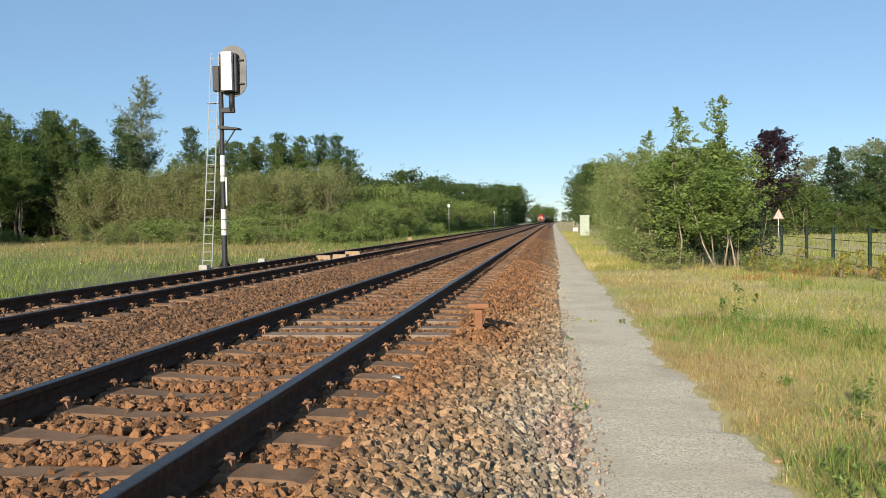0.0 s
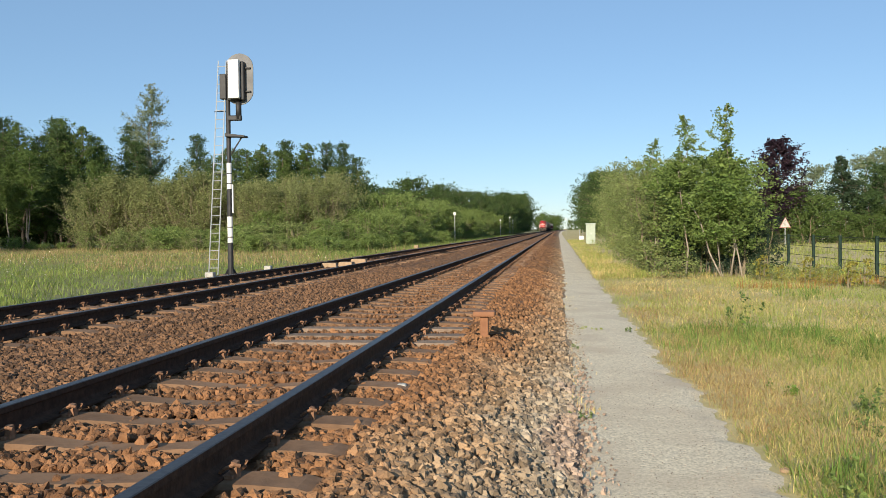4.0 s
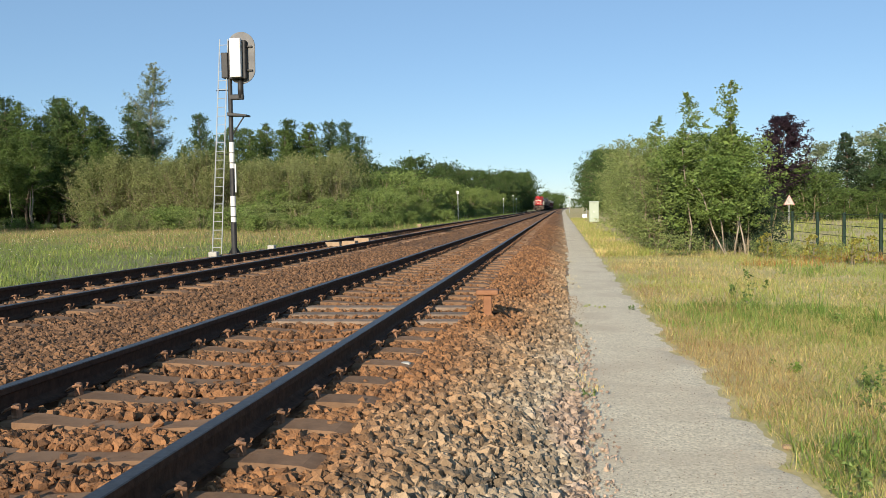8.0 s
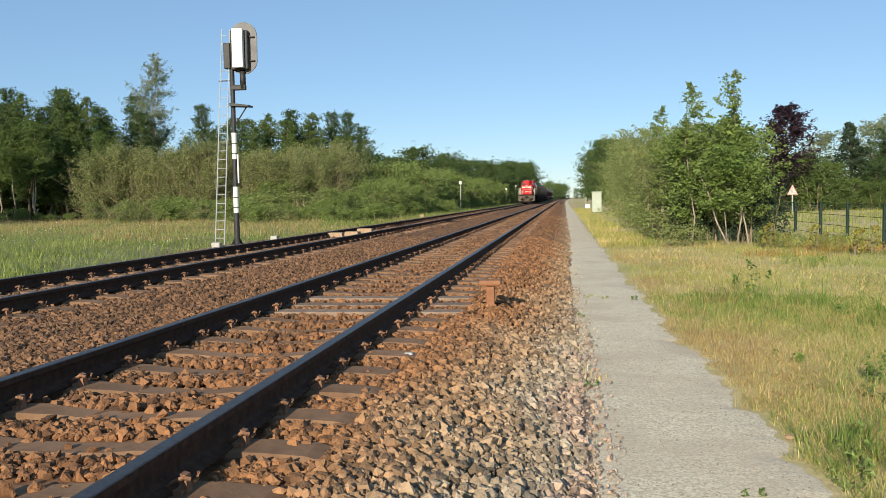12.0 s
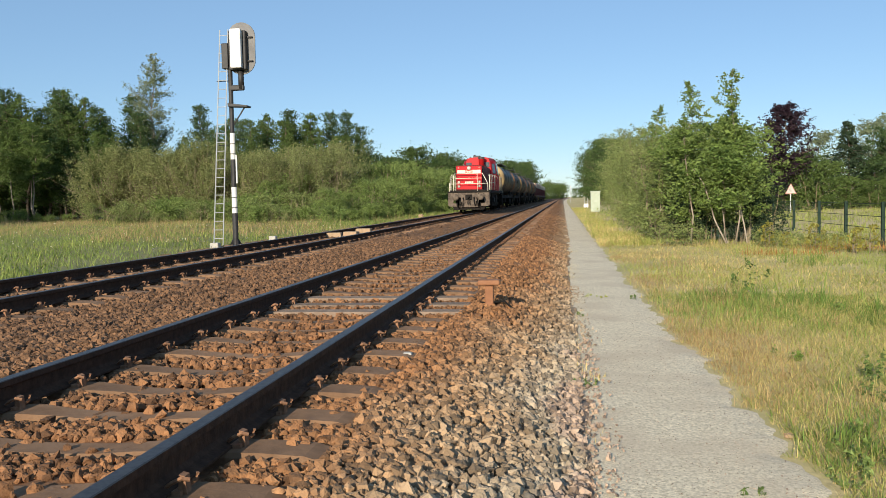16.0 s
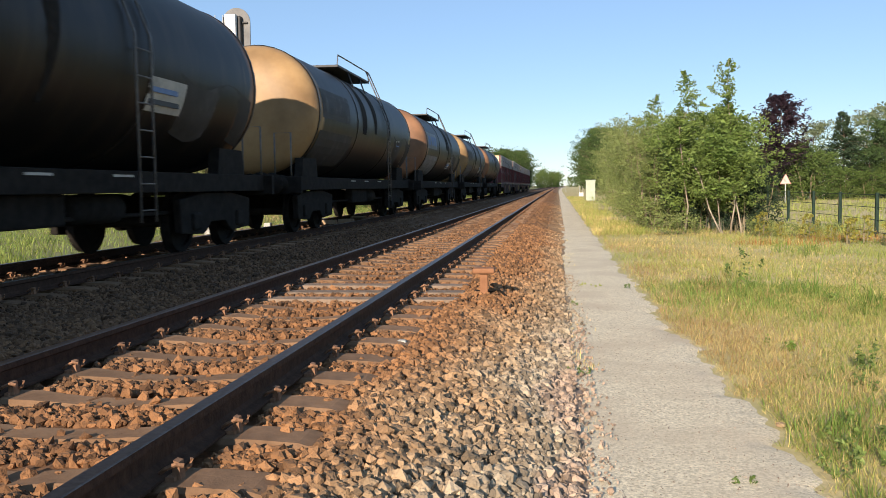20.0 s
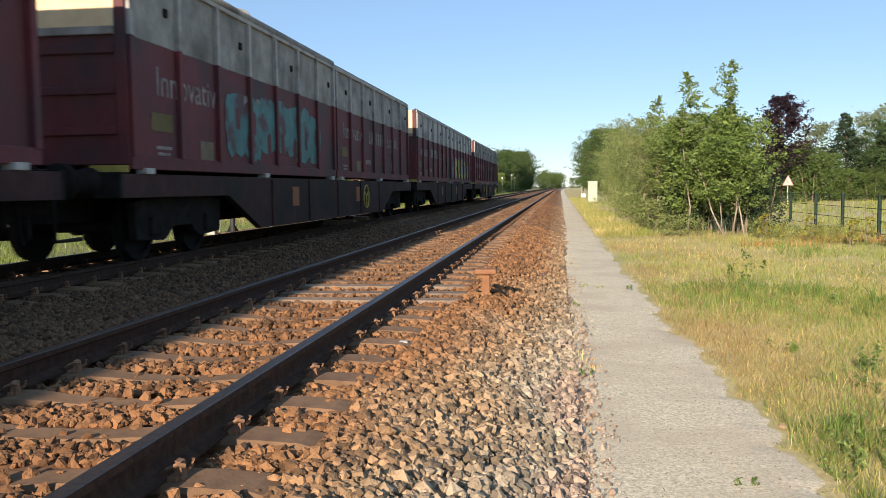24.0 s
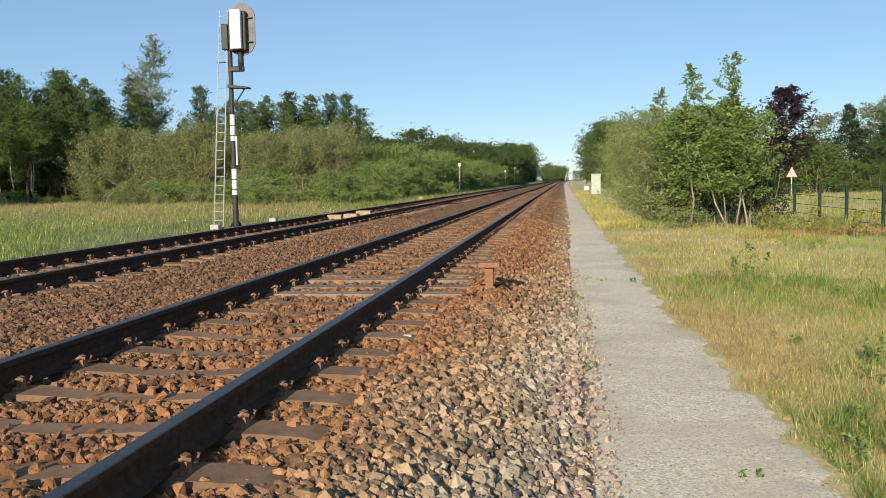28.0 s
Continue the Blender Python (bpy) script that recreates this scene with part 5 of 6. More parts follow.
    def on_wall(i, u, z, out, s):
        """A point on the cab's wall i (0 the canted corner, 1 the side), u along it, pushed outwards."""
        (ax, ay), (bx, by) = cab_plan(z)[i], cab_plan(z)[i + 1]
        n = Vector((by - ay, -(bx - ax))).normalized()
        return Vector((s * (ax + (bx - ax) * u + n.x * out), ay + (by - ay) * u + n.y * out, z))

    def wall_sheet(name, i, pts, s, out, material, parent, label=""):
        bm = bmesh.new()
        o = [bm.verts.new(on_wall(i, u, z, out, s)) for u, z in pts]
        k = [bm.verts.new(on_wall(i, u, z, -0.02, s)) for u, z in pts]
        bm.faces.new(o)
        for j in range(len(pts)):
            bm.faces.new((o[j], o[(j + 1) % len(pts)], k[(j + 1) % len(pts)], k[j]))
        bmesh.ops.recalc_face_normals(bm, faces=bm.faces[:])
        return part(name, bm, material, parent, label)

    for s in (-1, 1):
        door = wall_sheet("cab_door", 0, [(0.08, 1.62), (0.92, 1.62), (0.92, 2.75), (0.90, 3.78), (0.10, 3.78), (0.08, 2.75)], s, 0.012, "red_paint", cab)
        wall_sheet("window_seal", 0, [(0.26, 2.92), (0.34, 2.86), (0.74, 2.86), (0.82, 2.94), (0.78, 3.58), (0.70, 3.68), (0.36, 3.68), (0.27, 3.56)], s, 0.018, "mast_black", door)
        wall_sheet("pane", 0, [(0.30, 2.95), (0.36, 2.91), (0.72, 2.91), (0.78, 2.97), (0.74, 3.55), (0.68, 3.63), (0.38, 3.63), (0.31, 3.53)], s, 0.024, "glass_dark", door, "dark glass")
        handle = tube([on_wall(0, 0.80, 2.62, 0.05, s), on_wall(0, 0.93, 2.66, 0.05, s), on_wall(0, 0.93, 2.48, 0.05, s)], 0.018, 6)
        part("door_handle", handle, "white_paint", door)
        wall_sheet("window_band", 1, [(0.02, 2.80), (0.97, 2.80), (0.93, 3.78), (0.02, 3.78)], s, 0.010, "mast_black", cab)
        for u0, u1, v1 in ((0.05, 0.36, 0.36), (0.40, 0.66, 0.65), (0.70, 0.93, 0.88)):
            wall_sheet("side_pane", 1, [(u0, 2.86), (u1, 2.86), (v1, 3.72), (u0, 3.72)], s, 0.016, "glass_dark", cab, "dark glass")
        wall_sheet("number_panel", 1, [(0.42, 2.28), (0.58, 2.28), (0.58, 2.52), (0.42, 2.52)], s, 0.006, "red_dirty", cab)
        for k in range(3):
            wall_sheet("marking_bar", 1, [(0.44 + 0.045 * k, 2.30), (0.465 + 0.045 * k, 2.30), (0.465 + 0.045 * k, 2.50), (0.44 + 0.045 * k, 2.50)], s, 0.010, "faded_white", cab)
        part("front_window", box(s * 0.70 - 0.24, s * 0.70 + 0.20, 7.20, 7.30, 3.36, 3.78, 0.03), "glass_dark", cab)
        part("rear_window", box(s * 0.5 - 0.30, s * 0.5 + 0.30, 10.44, 10.5, 3.42, 3.75, 0.02), "glass_dark", cab)
        part("mirror", box(s * 1.47 - 0.03, s * 1.47 + 0.03, 10.2, 10.4, 2.75, 2.95, 0.02), "mast_black", cab)
        part("roof_fan", box(s * 0.55 - 0.25, s * 0.55 + 0.25, 5.2, 6.2, 3.28, 3.42, 0.03), "red_dirty", hood)
    part("roof_vent", box(-0.42, 0.12, 7.6, 8.3, 4.12, 4.33, 0.03), "roof_dark", cab)
    part("roof_horn", tube([(-0.35, 8.5, 4.12), (-0.35, 8.2, 4.36)], 0.05, 10, r1=0.09), "roof_dark", cab)
    part("antenna", tube([(0.1, 9.0, 4.15), (0.1, 9.0, 4.5)], 0.012, 5), "roof_dark", cab)
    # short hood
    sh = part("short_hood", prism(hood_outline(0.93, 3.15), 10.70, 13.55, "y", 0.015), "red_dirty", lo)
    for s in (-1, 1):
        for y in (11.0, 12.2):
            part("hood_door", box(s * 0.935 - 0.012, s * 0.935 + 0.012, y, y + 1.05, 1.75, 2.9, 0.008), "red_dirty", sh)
    # handrails
    rp = "rail_paint"
    for y in (0.02, 13.9):
        hr = bar("end_handrail", [(-1.36, y, 1.2), (-1.36, y, 2.0), (-0.98, y, 2.72), (0.62, y, 2.72), (0.98, y, 2.72), (1.36, y, 2.0), (1.36, y, 1.2)], 0.022, rp, lo)
        for z, w in ((2.38, 0.92), (2.0, 1.36)):
            bar("rail", [(-w, y, z), (w, y, z)], 0.018, rp, hr)
        for x in (-0.95, 0.62, -1.08):
            bar("post", [(x, y, 1.5), (x, y, 2.70)], 0.018, rp, hr)
    for s in (-1, 1):
        for y0, y1 in ((1.2, 7.3), (10.9, 13.6)):
            hr = bar("side_handrail", [(s * 1.38, y0, 1.3), (s * 1.38, y0, 2.55), (s * 1.38, y0 + 0.15, 2.68), (s * 1.38, y1, 2.68), (s * 1.38, y1, 1.55)], 0.02, rp, lo)
            bar("rail", [(s * 1.38, y0, 2.12), (s * 1.38, y1, 2.12)], 0.015, rp, hr)
            for y in np.arange(y0 + 1.5, y1 - 0.3, 1.55):
                bar("post", [(s * 1.38, y, 1.55), (s * 1.38, y, 2.68)], 0.018, rp, hr)
        for y in (0.75, 13.3):
            ld = part("access_steps", box(s * 1.30 - 0.12, s * 1.30 + 0.12, y - 0.28, y - 0.25, 0.4, 1.5), "underframe", lo)
            part("grab_rail", tube([(s * 1.42, y + 0.3, 1.0), (s * 1.42, y + 0.3, 2.55), (s * 1.30, y + 0.3, 2.62)], 0.02, 7), rp, ld, smooth=True)
            for z in (0.45, 0.8, 1.15):
                part("tread", box(s * 1.28 - 0.15, s * 1.28 + 0.15, y - 0.26, y + 0.28, z, z + 0.03), "underframe", ld)
    return lo


def make_tank(name, length, paint, seed, label, pitch_r=1.42, gap=1.25):
    """A bogie tank wagon; its shell begins at y = 0 and the frame reaches past both ends."""
    r = random.Random(seed)
    w = empty(name, label=label, category="tank wagon", group="tank wagons of the train")
    zc, rad = 2.66, pitch_r
    prof = [(0, 0.0), (rad * 0.45, 0.03), (rad * 0.75, 0.10), (rad * 0.92, 0.22), (rad * 0.985, 0.36), (rad, 0.5)]
    prof += [(rad, 1.0)] + [(rad, length * k / 6) for k in range(1, 6)] + [(rad, length - 1.0)] + [(a, length - b) for a, b in prof[::-1]]
    bm = lathe(prof, 40)
    bm.transform(Matrix.Translation((0, 0, zc)))
    skin = "shell_" + paint
    if skin not in MATS:
        tank_shell_mat(skin, paint, length, 0.30 if seed == 1 else 0.60)
    sh = part("tank_shell", bm, skin, w, smooth=True)
    if seed == 4:
        part("end_plate", box(-0.19, 0.45, -0.02, 0.01, zc + 0.08, zc + 0.21), "dirty_white", sh, "white plate on the tank's end")
    for y in (0.5, length * 0.33, length * 0.66, length - 0.5):
        b = lathe([(rad + 0.002, y - 0.04), (rad + 0.014, y - 0.03), (rad + 0.014, y + 0.03), (rad + 0.002, y + 0.04)], 40)
        b.transform(Matrix.Translation((0, 0, zc)))
        part("weld_band", b, "tank_grime", sh, smooth=True)
    # heat shield or walkway at the dome
    d = lathe([(0, 0.0), (0.30, 0.0), (0.33, 0.03), (0.33, 0.22)], 20)
    d.transform(Matrix.Translation((0, length / 2, zc + rad + 0.16)) @ Matrix.Rotation(radians(-90), 4, "X"))
    part("dome_lid", d, "roof_dark", sh, smooth=True)
    half, rise = (3.4, 0.16) if seed == 1 else (1.9, 0.36)
    pl = slab("walkway", (-0.85, 0.85, length / 2 - half, length / 2 + half, zc + rad + 0.04, zc + rad + 0.10), "roof_dark", w, 0.01)
    for s in (-1, 1):
        bar("guard_rail", [(s * 0.83, length / 2 - half, zc + rad + 0.08), (s * 0.83, length / 2 - half + 0.1, zc + rad + rise), (s * 0.83, length / 2 + half - 0.1, zc + rad + rise), (s * 0.83, length / 2 + half, zc + rad + 0.08)], 0.018, "ladder_grey", pl)
        for y in (-0.7, 0.7):
            bar("bracket", [(s * 0.8, length / 2 + y, zc + rad + 0.08), (s * 1.0, length / 2 + y, zc + rad * 0.68)], 0.02, "roof_dark", pl)
        ld = new("ladder")
        ld.parent = w
        y = length / 2 + half - 0.25
        for dy in (-0.2, 0.2):
            bar("stile", [(s * 0.84, y + dy, zc + rad + rise), (s * 1.2, y + dy, zc + 0.95), (s * 1.48, y + dy, zc + 0.2), (s * 1.48, y + dy, 0.55)], 0.018, "ladder_grey", ld)
        for z in np.arange(0.7, 2.9, 0.33):
            bar("rung", [(s * 1.48, y - 0.2, z), (s * 1.48, y + 0.2, z)], 0.012, "ladder_grey", ld, 5)
        # plates with writing too small to read
        for k in range(1):
            y0 = length * (0.90 if seed == 1 else r.uniform(0.55, 0.8))
            z0 = r.uniform(1.75, 2.35)
            a0, a1 = math.asin((z0 - zc) / rad), math.asin((z0 + r.uniform(0.25, 0.5) - zc) / rad)
            pw = r.uniform(0.5, 1.1)
            bm = bmesh.new()
            vs = [[bm.verts.new((s * (rad + 0.012) * math.cos(a), y, zc + (rad + 0.012) * math.sin(a))) for a in np.linspace(a0, a1, 5)] for y in (y0, y0 + pw)]
            for i in range(4):
                bm.faces.new((vs[0][i], vs[0][i + 1], vs[1][i + 1], vs[1][i]))
            pt = part("data_plate", bm, "dirty_white", sh)
            for i in range(2):
                a = a0 + (a1 - a0) * (0.3 + 0.35 * i)
                x, z = s * (rad + 0.016) * math.cos(a), zc + (rad + 0.016) * math.sin(a)
                part("writing_bar", box(x - 0.008, x + 0.008, y0 + 0.08, y0 + pw * r.uniform(0.6, 0.9), z - 0.035, z + 0.035), "logo_blue" if i else "mast_black", pt)
        # a faded owner's panel with plain blue marks, and a cleaning board
        if seed < 6:
            pm = {4: "spray_grey", 2: "tank_streak", 5: "tank_streak"}.get(seed, "tank_dim")
            for nm, y0, y1, z0, z1, mt, lift in (("owner_panel", 0.75, 3.3, 2.52, 3.16, pm, 0.007), ("mark", 0.95, 1.4, 2.66, 3.02, "logo_blue" if seed == 4 else "tank_dim", 0.012), ("mark", 1.66, 2.06, 2.66, 3.02, "logo_blue" if seed == 4 else "tank_dim", 0.012), ("mark", 2.16, 2.56, 2.66, 3.02, "logo_blue" if seed == 4 else "tank_dim", 0.012), ("mark", 2.66, 3.06, 2.66, 3.02, "logo_blue" if seed == 4 else "tank_dim", 0.012), ("cleaning_board", 0.64, 3.7, 1.52, 2.24, pm, 0.02)):
                bm = bmesh.new()
                aa = np.linspace(math.asin((z0 - zc) / rad), math.asin((z1 - zc) / rad), 6)
                vs = [[bm.verts.new((s * (rad + lift) * math.cos(a), y, zc + (rad + lift) * math.sin(a))) for a in aa] for y in (y0, y1)]
                for i in range(5):
                    bm.faces.new((vs[0][i], vs[0][i + 1], vs[1][i + 1], vs[1][i]))
                part(nm, bm, mt, sh)
        for y0, y1, z0, z1 in ((length - 3.4, length - 0.7, 1.75, 2.5),):
            bm = bmesh.new()
            aa = np.linspace(math.asin((z0 - zc) / rad), math.asin((z1 - zc) / rad), 6)
            yy = np.linspace(y0, y1, 9)
            vs = [[bm.verts.new((s * (rad + 0.005) * math.cos(a), y, zc + (rad + 0.005) * math.sin(a) + 0.1 * math.sin(3 * y))) for a in aa] for y in yy]
            for i in range(8):
                for j in range(5):
                    bm.faces.new((vs[i][j], vs[i][j + 1], vs[i + 1][j + 1], vs[i + 1][j]))
            part("rubbed_patch", bm, "tank_dim", sh, smooth=True)
        # runs of spilt product down the flanks
        for k in range(2):
            y0 = length * (0.5 + r.uniform(-0.12, 0.12))
            wd = r.uniform(0.25, 0.6)
            bm = bmesh.new()
            aa = np.linspace(radians(80), radians(r.uniform(-35, 5)), 12)
            vs = [[bm.verts.new((s * (rad + 0.006) * math.cos(a), y0 + e * wd * (0.35 + 0.2 * math.sin(3 * a + k)), zc + (rad + 0.006) * math.sin(a))) for a in aa] for e in (-1, 1)]
            for i in range(11):
                bm.faces.new((vs[0][i], vs[0][i + 1], vs[1][i + 1], vs[1][i]))
            part("spill_streak", bm, "underframe", sh, smooth=True)
    # frame
    f0, f1 = -gap + 0.62, length + gap - 0.62
    for s in (-1, 1):
        part("sole_bar", box(s * 1.1 - 0.06, s * 1.1 + 0.06, f0, f1, 0.92, 1.2, 0.01), "underframe", w)
        for y in (0.8, length - 0.8):
            part("saddle", prism([(y - 0.6, 1.2), (y + 0.6, 1.2), (y + 0.5, 1.62), (y - 0.5, 1.62)], s * 0.90, s * 1.08, "x"), "underframe", w)
        part("brake_gear", box(s * 0.9 - 0.1, s * 0.9 + 0.1, length / 2 - 1.2, length / 2 + 0.6, 0.55, 0.92, 0.03), "underframe", w)
        part("air_reservoir", lathe([(0, 0), (0.15, 0.03), (0.19, 0.1), (0.19, 1.2), (0.15, 1.27), (0, 1.3)], 14, m=Matrix.Translation((s * 0.75, length / 2 + 0.9, 0.72))), "underframe", w, smooth=True)
        bar("brake_rod", [(s * 0.85, 2.6, 0.62), (s * 0.85, length - 2.6, 0.62)], 0.03, "underframe", w)
        for yy in (length / 2 - 2.0, length / 2 - 0.4, length / 2 + 1.4):
            part("pale_edge", box(s * 1.165 - 0.006, s * 1.165 + 0.006, yy, yy + 0.5, 1.12, 1.15), "dirty_white", w)
    for y, out in ((f0, -1), (f1, 1)):
        part("end_beam", box(-1.32, 1.32, y - 0.06, y + 0.06, 0.85, 1.2, 0.01), "underframe", w)
        buffer_pair(w, y, out)
        for s in (-1, 1):
            bar("end_rail", [(s * 1.1, y, 1.2), (s * 1.1, y, 2.1), (s * 0.75, y, 2.1), (s * 0.75, y, 1.2)], 0.018, "ladder_grey", w)
    for y in (1.35, length - 1.35):
        bogie(w, y)
    slab("frame_plate", (-1.05, 1.05, f0, f1, 1.0, 1.1), "underframe", w)
    slab("drain_valve", (-0.3, 0.3, length / 2 - 0.3, length / 2 + 0.3, 0.6, 1.25), "underframe", w, 0.05)
    return w


def make_container(parent, y0, y1, mark):
    """An open-top bulk container: ribs on a red and grey hull, a heavy top rail."""
    c = empty("bulk_container")
    c.parent = parent
    hw, zb, zs, zt = 1.24, 1.28, 2.88, 3.86
    part("lower_hull", box(-hw, hw, y0, y1, zb, zs, 0.01), "container_red", c)
    up = "container_pale" if 4 <= mark < 6 else "container_grey"
    part("upper_hull", box(-hw, hw, y0, y1, zs, zt - 0.05, 0.01), up, c)
    for s in (-1, 1):
        part("top_rail", box(s * hw - 0.05, s * hw + 0.05, y0 - 0.02, y1 + 0.02, zt - 0.10, zt, 0.012), "container_rib", c)
        part("bottom_rail", box(s * hw - 0.03, s * hw + 0.045, y0, y1, zb - 0.06, zb + 0.12, 0.012), "container_red", c)
        n = 8
        for k in range(n):
            y = y0 + 0.07 + (y1 - y0 - 0.14) * k / (n - 1)
            part("rib", box(s * (hw + 0.03) - 0.035, s * (hw + 0.03) + 0.035, y - 0.055, y + 0.055, zb + 0.1, zs, 0.008), "container_red", c)
            part("rib", box(s * (hw + 0.03) - 0.035, s * (hw + 0.03) + 0.035, y - 0.055, y + 0.055, zs, zt - 0.1, 0.008), "container_rib", c)
        m = Matrix(((0, 0, 1, 0), (1, 0, 0, 0), (0, 1, 0, 0), (0, 0, 0, 1))) if s > 0 else Matrix(((0, 0, -1, 0), (-1, 0, 0, 0), (0, 1, 0, 0), (0, 0, 0, 1)))
        if s > 0:
            # one faded line of lettering along the hull, cut up by the ribs
            for word, at in (("Innovative", 1.92), ("Logistik", 7.15)):
                lettering(word, 0.56, "faded_white", c, Matrix.Translation((s * (hw + 0.004), y0 + at, 2.38)) @ m, "lettering")
            for i in range(7):
                y = y0 + 3.72 + i * 0.30
                part("logo_bar", box(s * hw - 0.004, s * hw + 0.006, y, y + 0.19, 2.20, 2.54), "faded_white", c)
        for y, z, a, b, mt in ((0.6, 1.74, 0.65, 0.24, "dull_yellow"), (2.16, 1.39, 0.5, 0.29, "dull_tan"), (3.3, 1.62, 0.6, 0.12, "faded_white"), (0.74, 1.50, 0.46, 0.045, "faded_white"), (0.78, 1.42, 0.36, 0.04, "faded_white"), (6.9, 1.5, 0.5, 0.3, "dull_tan")):
            part("label_plate", box(s * hw - 0.004, s * hw + 0.007, y0 + y, y0 + y + a, z, z + b), mt, c)
        for k in (1, 3, 5, 7):
            y = y0 + 0.07 + (y1 - y0 - 0.14) * (k - 0.25) / 7
            part("lashing_ring", box(s * hw - 0.004, s * (hw) + s * 0.03, y - 0.05, y + 0.05, 3.28, 3.40, 0.01) if s > 0 else box(s * hw - 0.03, s * hw + 0.004, y - 0.05, y + 0.05, 3.28, 3.40, 0.01), "underframe", c)
        part("tarpaulin_roll", tube([(s * (hw - 0.02), y0 + 0.05, zt + 0.01), (s * (hw - 0.02), y1 - 0.05, zt + 0.01)], 0.09 if mark == 2 else 0.035, 8), "container_grey" if mark == 2 else "underframe", c, smooth=True)
    for y, o in ((y0, -1), (y1, 1)):
        for x in (-hw + 0.06, hw - 0.06):
            part("corner_post", box(x - 0.07, x + 0.07, y - 0.03, y + 0.03, zb, zt, 0.01), "container_red", c)
        part("end_top_panel", box(-hw + 0.13, hw - 0.13, y - 0.02, y + 0.02, 2.98, zt - 0.03, 0.01), "container_cream", c, "pale cream upper end panel")
        part("end_beam", box(-hw + 0.13, hw - 0.13, y - 0.045, y + 0.045, 2.88, 2.98, 0.01), "container_grey", c)
        for z in (1.7, 2.2, 2.7):
            part("end_rib", box(-hw + 0.14, hw - 0.14, y - 0.035, y + 0.035, z - 0.05, z + 0.05, 0.01), "container_red", c)
    return c


def make_flat(length=19.9, mark=0, paint=None):
    """A bogie container wagon with two containers on it; the containers' front is y = 0."""
    w = empty("container_wagon", label="flat wagon with two ribbed red and grey containers" + (", sprayed with graffiti" if paint else ""), category="container wagon", group="container wagons of the train")
    f0, f1 = -0.32, length + 0.32
    for s in (-1, 1):
        part("side_sill", prism([(f0, 1.16), (f0, 0.86), (3.1, 0.86), (4.6, 0.27), (length - 4.6, 0.27), (length - 3.1, 0.86), (f1, 0.86), (f1, 1.16)], s * 1.18, s * 1.30, "x", 0.008), "wagon_red", w, "dirty dark red fish-belly side sill")
        for y in np.linspace(5.2, length - 5.2, 5):
            part("sill_stiffener", box(s * 1.31 - 0.02, s * 1.31 + 0.02, y - 0.04, y + 0.04, 0.30, 1.14), "wagon_red", w)
        for y, mt in ((6.4, "orange"), (11.8, "orange")):
            part("sill_plate", box(s * 1.305 - 0.004, s * 1.305 + 0.008, y, y + 0.42, 0.62, 1.0), mt, w)
        bm = bmesh.new()
        wy = 12.6 if mark < 6 else 7.2
        ring = [(s * 1.40, wy + 0.30 * math.cos(a), 0.74 + 0.30 * math.sin(a)) for a in np.linspace(0, math.tau, 21)]
        tube(ring, 0.018, 6, bm, cap=False)
        for a in (0.5, 2.6, 4.7):
            tube([(s * 1.40, wy, 0.74), (s * 1.40, wy + 0.30 * math.cos(a), 0.74 + 0.30 * math.sin(a))], 0.015, 5, bm)
        if paint == "yellow":
            bm.free()
        else:
            part("brake_wheel", bm, "yellow", w, "yellow hand-brake wheel")
        for y in (0.4, 4.9, 9.5, 10.4, 15.0, length - 0.4):
            part("twist_lock", box(s * 1.25 - 0.08, s * 1.25 + 0.08, y - 0.12, y + 0.12, 1.16, 1.24, 0.01), "dirty_white", w)
    slab("deck", (-1.18, 1.18, f0, f1, 0.98, 1.1), "underframe", w)
    slab("centre_sill", (-0.3, 0.3, f0, f1, 0.55, 0.98), "underframe", w)
    for y, out in ((f0, -1), (f1, 1)):
        part("end_beam", box(-1.3, 1.3, y - 0.05, y + 0.05, 0.86, 1.18, 0.01), "underframe", w)
        buffer_pair(w, y, out)
    coupling(w, f1, 1)
    for s in (-1, 1):
        part("hazard_panel", box(s * 1.0 - 0.25, s * 1.0 + 0.25, f0 + 0.25, f0 + 0.28, 1.18, 1.27), "yellow", w)
        bar("shunter_step", [(s * 1.28, f1 - 0.15, 0.95), (s * 1.28, f1 - 0.15, 0.42), (s * 1.28, f1 + 0.35, 0.42)], 0.025, "underframe", w)
    for y in (1.9, length - 1.9):
        bogie(w, y)
    make_container(w, 0.0, length / 2 - 0.06, mark)
    make_container(w, length / 2 + 0.06, length, mark + 1)
    x = 1.247
    g = random.Random(mark + 40)

    def blob(cy, cz, w2, h2):
        return [(cy + w2 * math.copysign(abs(math.cos(a)) ** 0.6, math.cos(a)) * g.uniform(0.85, 1.1), cz + h2 * math.copysign(abs(math.sin(a)) ** 0.6, math.sin(a)) * g.uniform(0.85, 1.1)) for a in np.linspace(0, math.tau, 17)[:-1]]

    if paint == "teal":
        gp = new("graffiti")
        gp.parent = w
        for k in range(7):
            y = 3.6 + k * 0.78
            part("spray_patch", prism(blob(y, 2.0 + g.uniform(-0.1, 0.12), 0.46, 0.55), x - 0.002 + 0.002 * (k % 2), x + 0.004 + 0.002 * (k % 2), "x"), "teal", gp, "teal sprayed letter shape")
            part("spray_hole", prism(blob(y + 0.1, 1.95 + g.uniform(-0.2, 0.2), 0.10, 0.2), x + 0.007, x + 0.009, "x"), "container_red", gp)
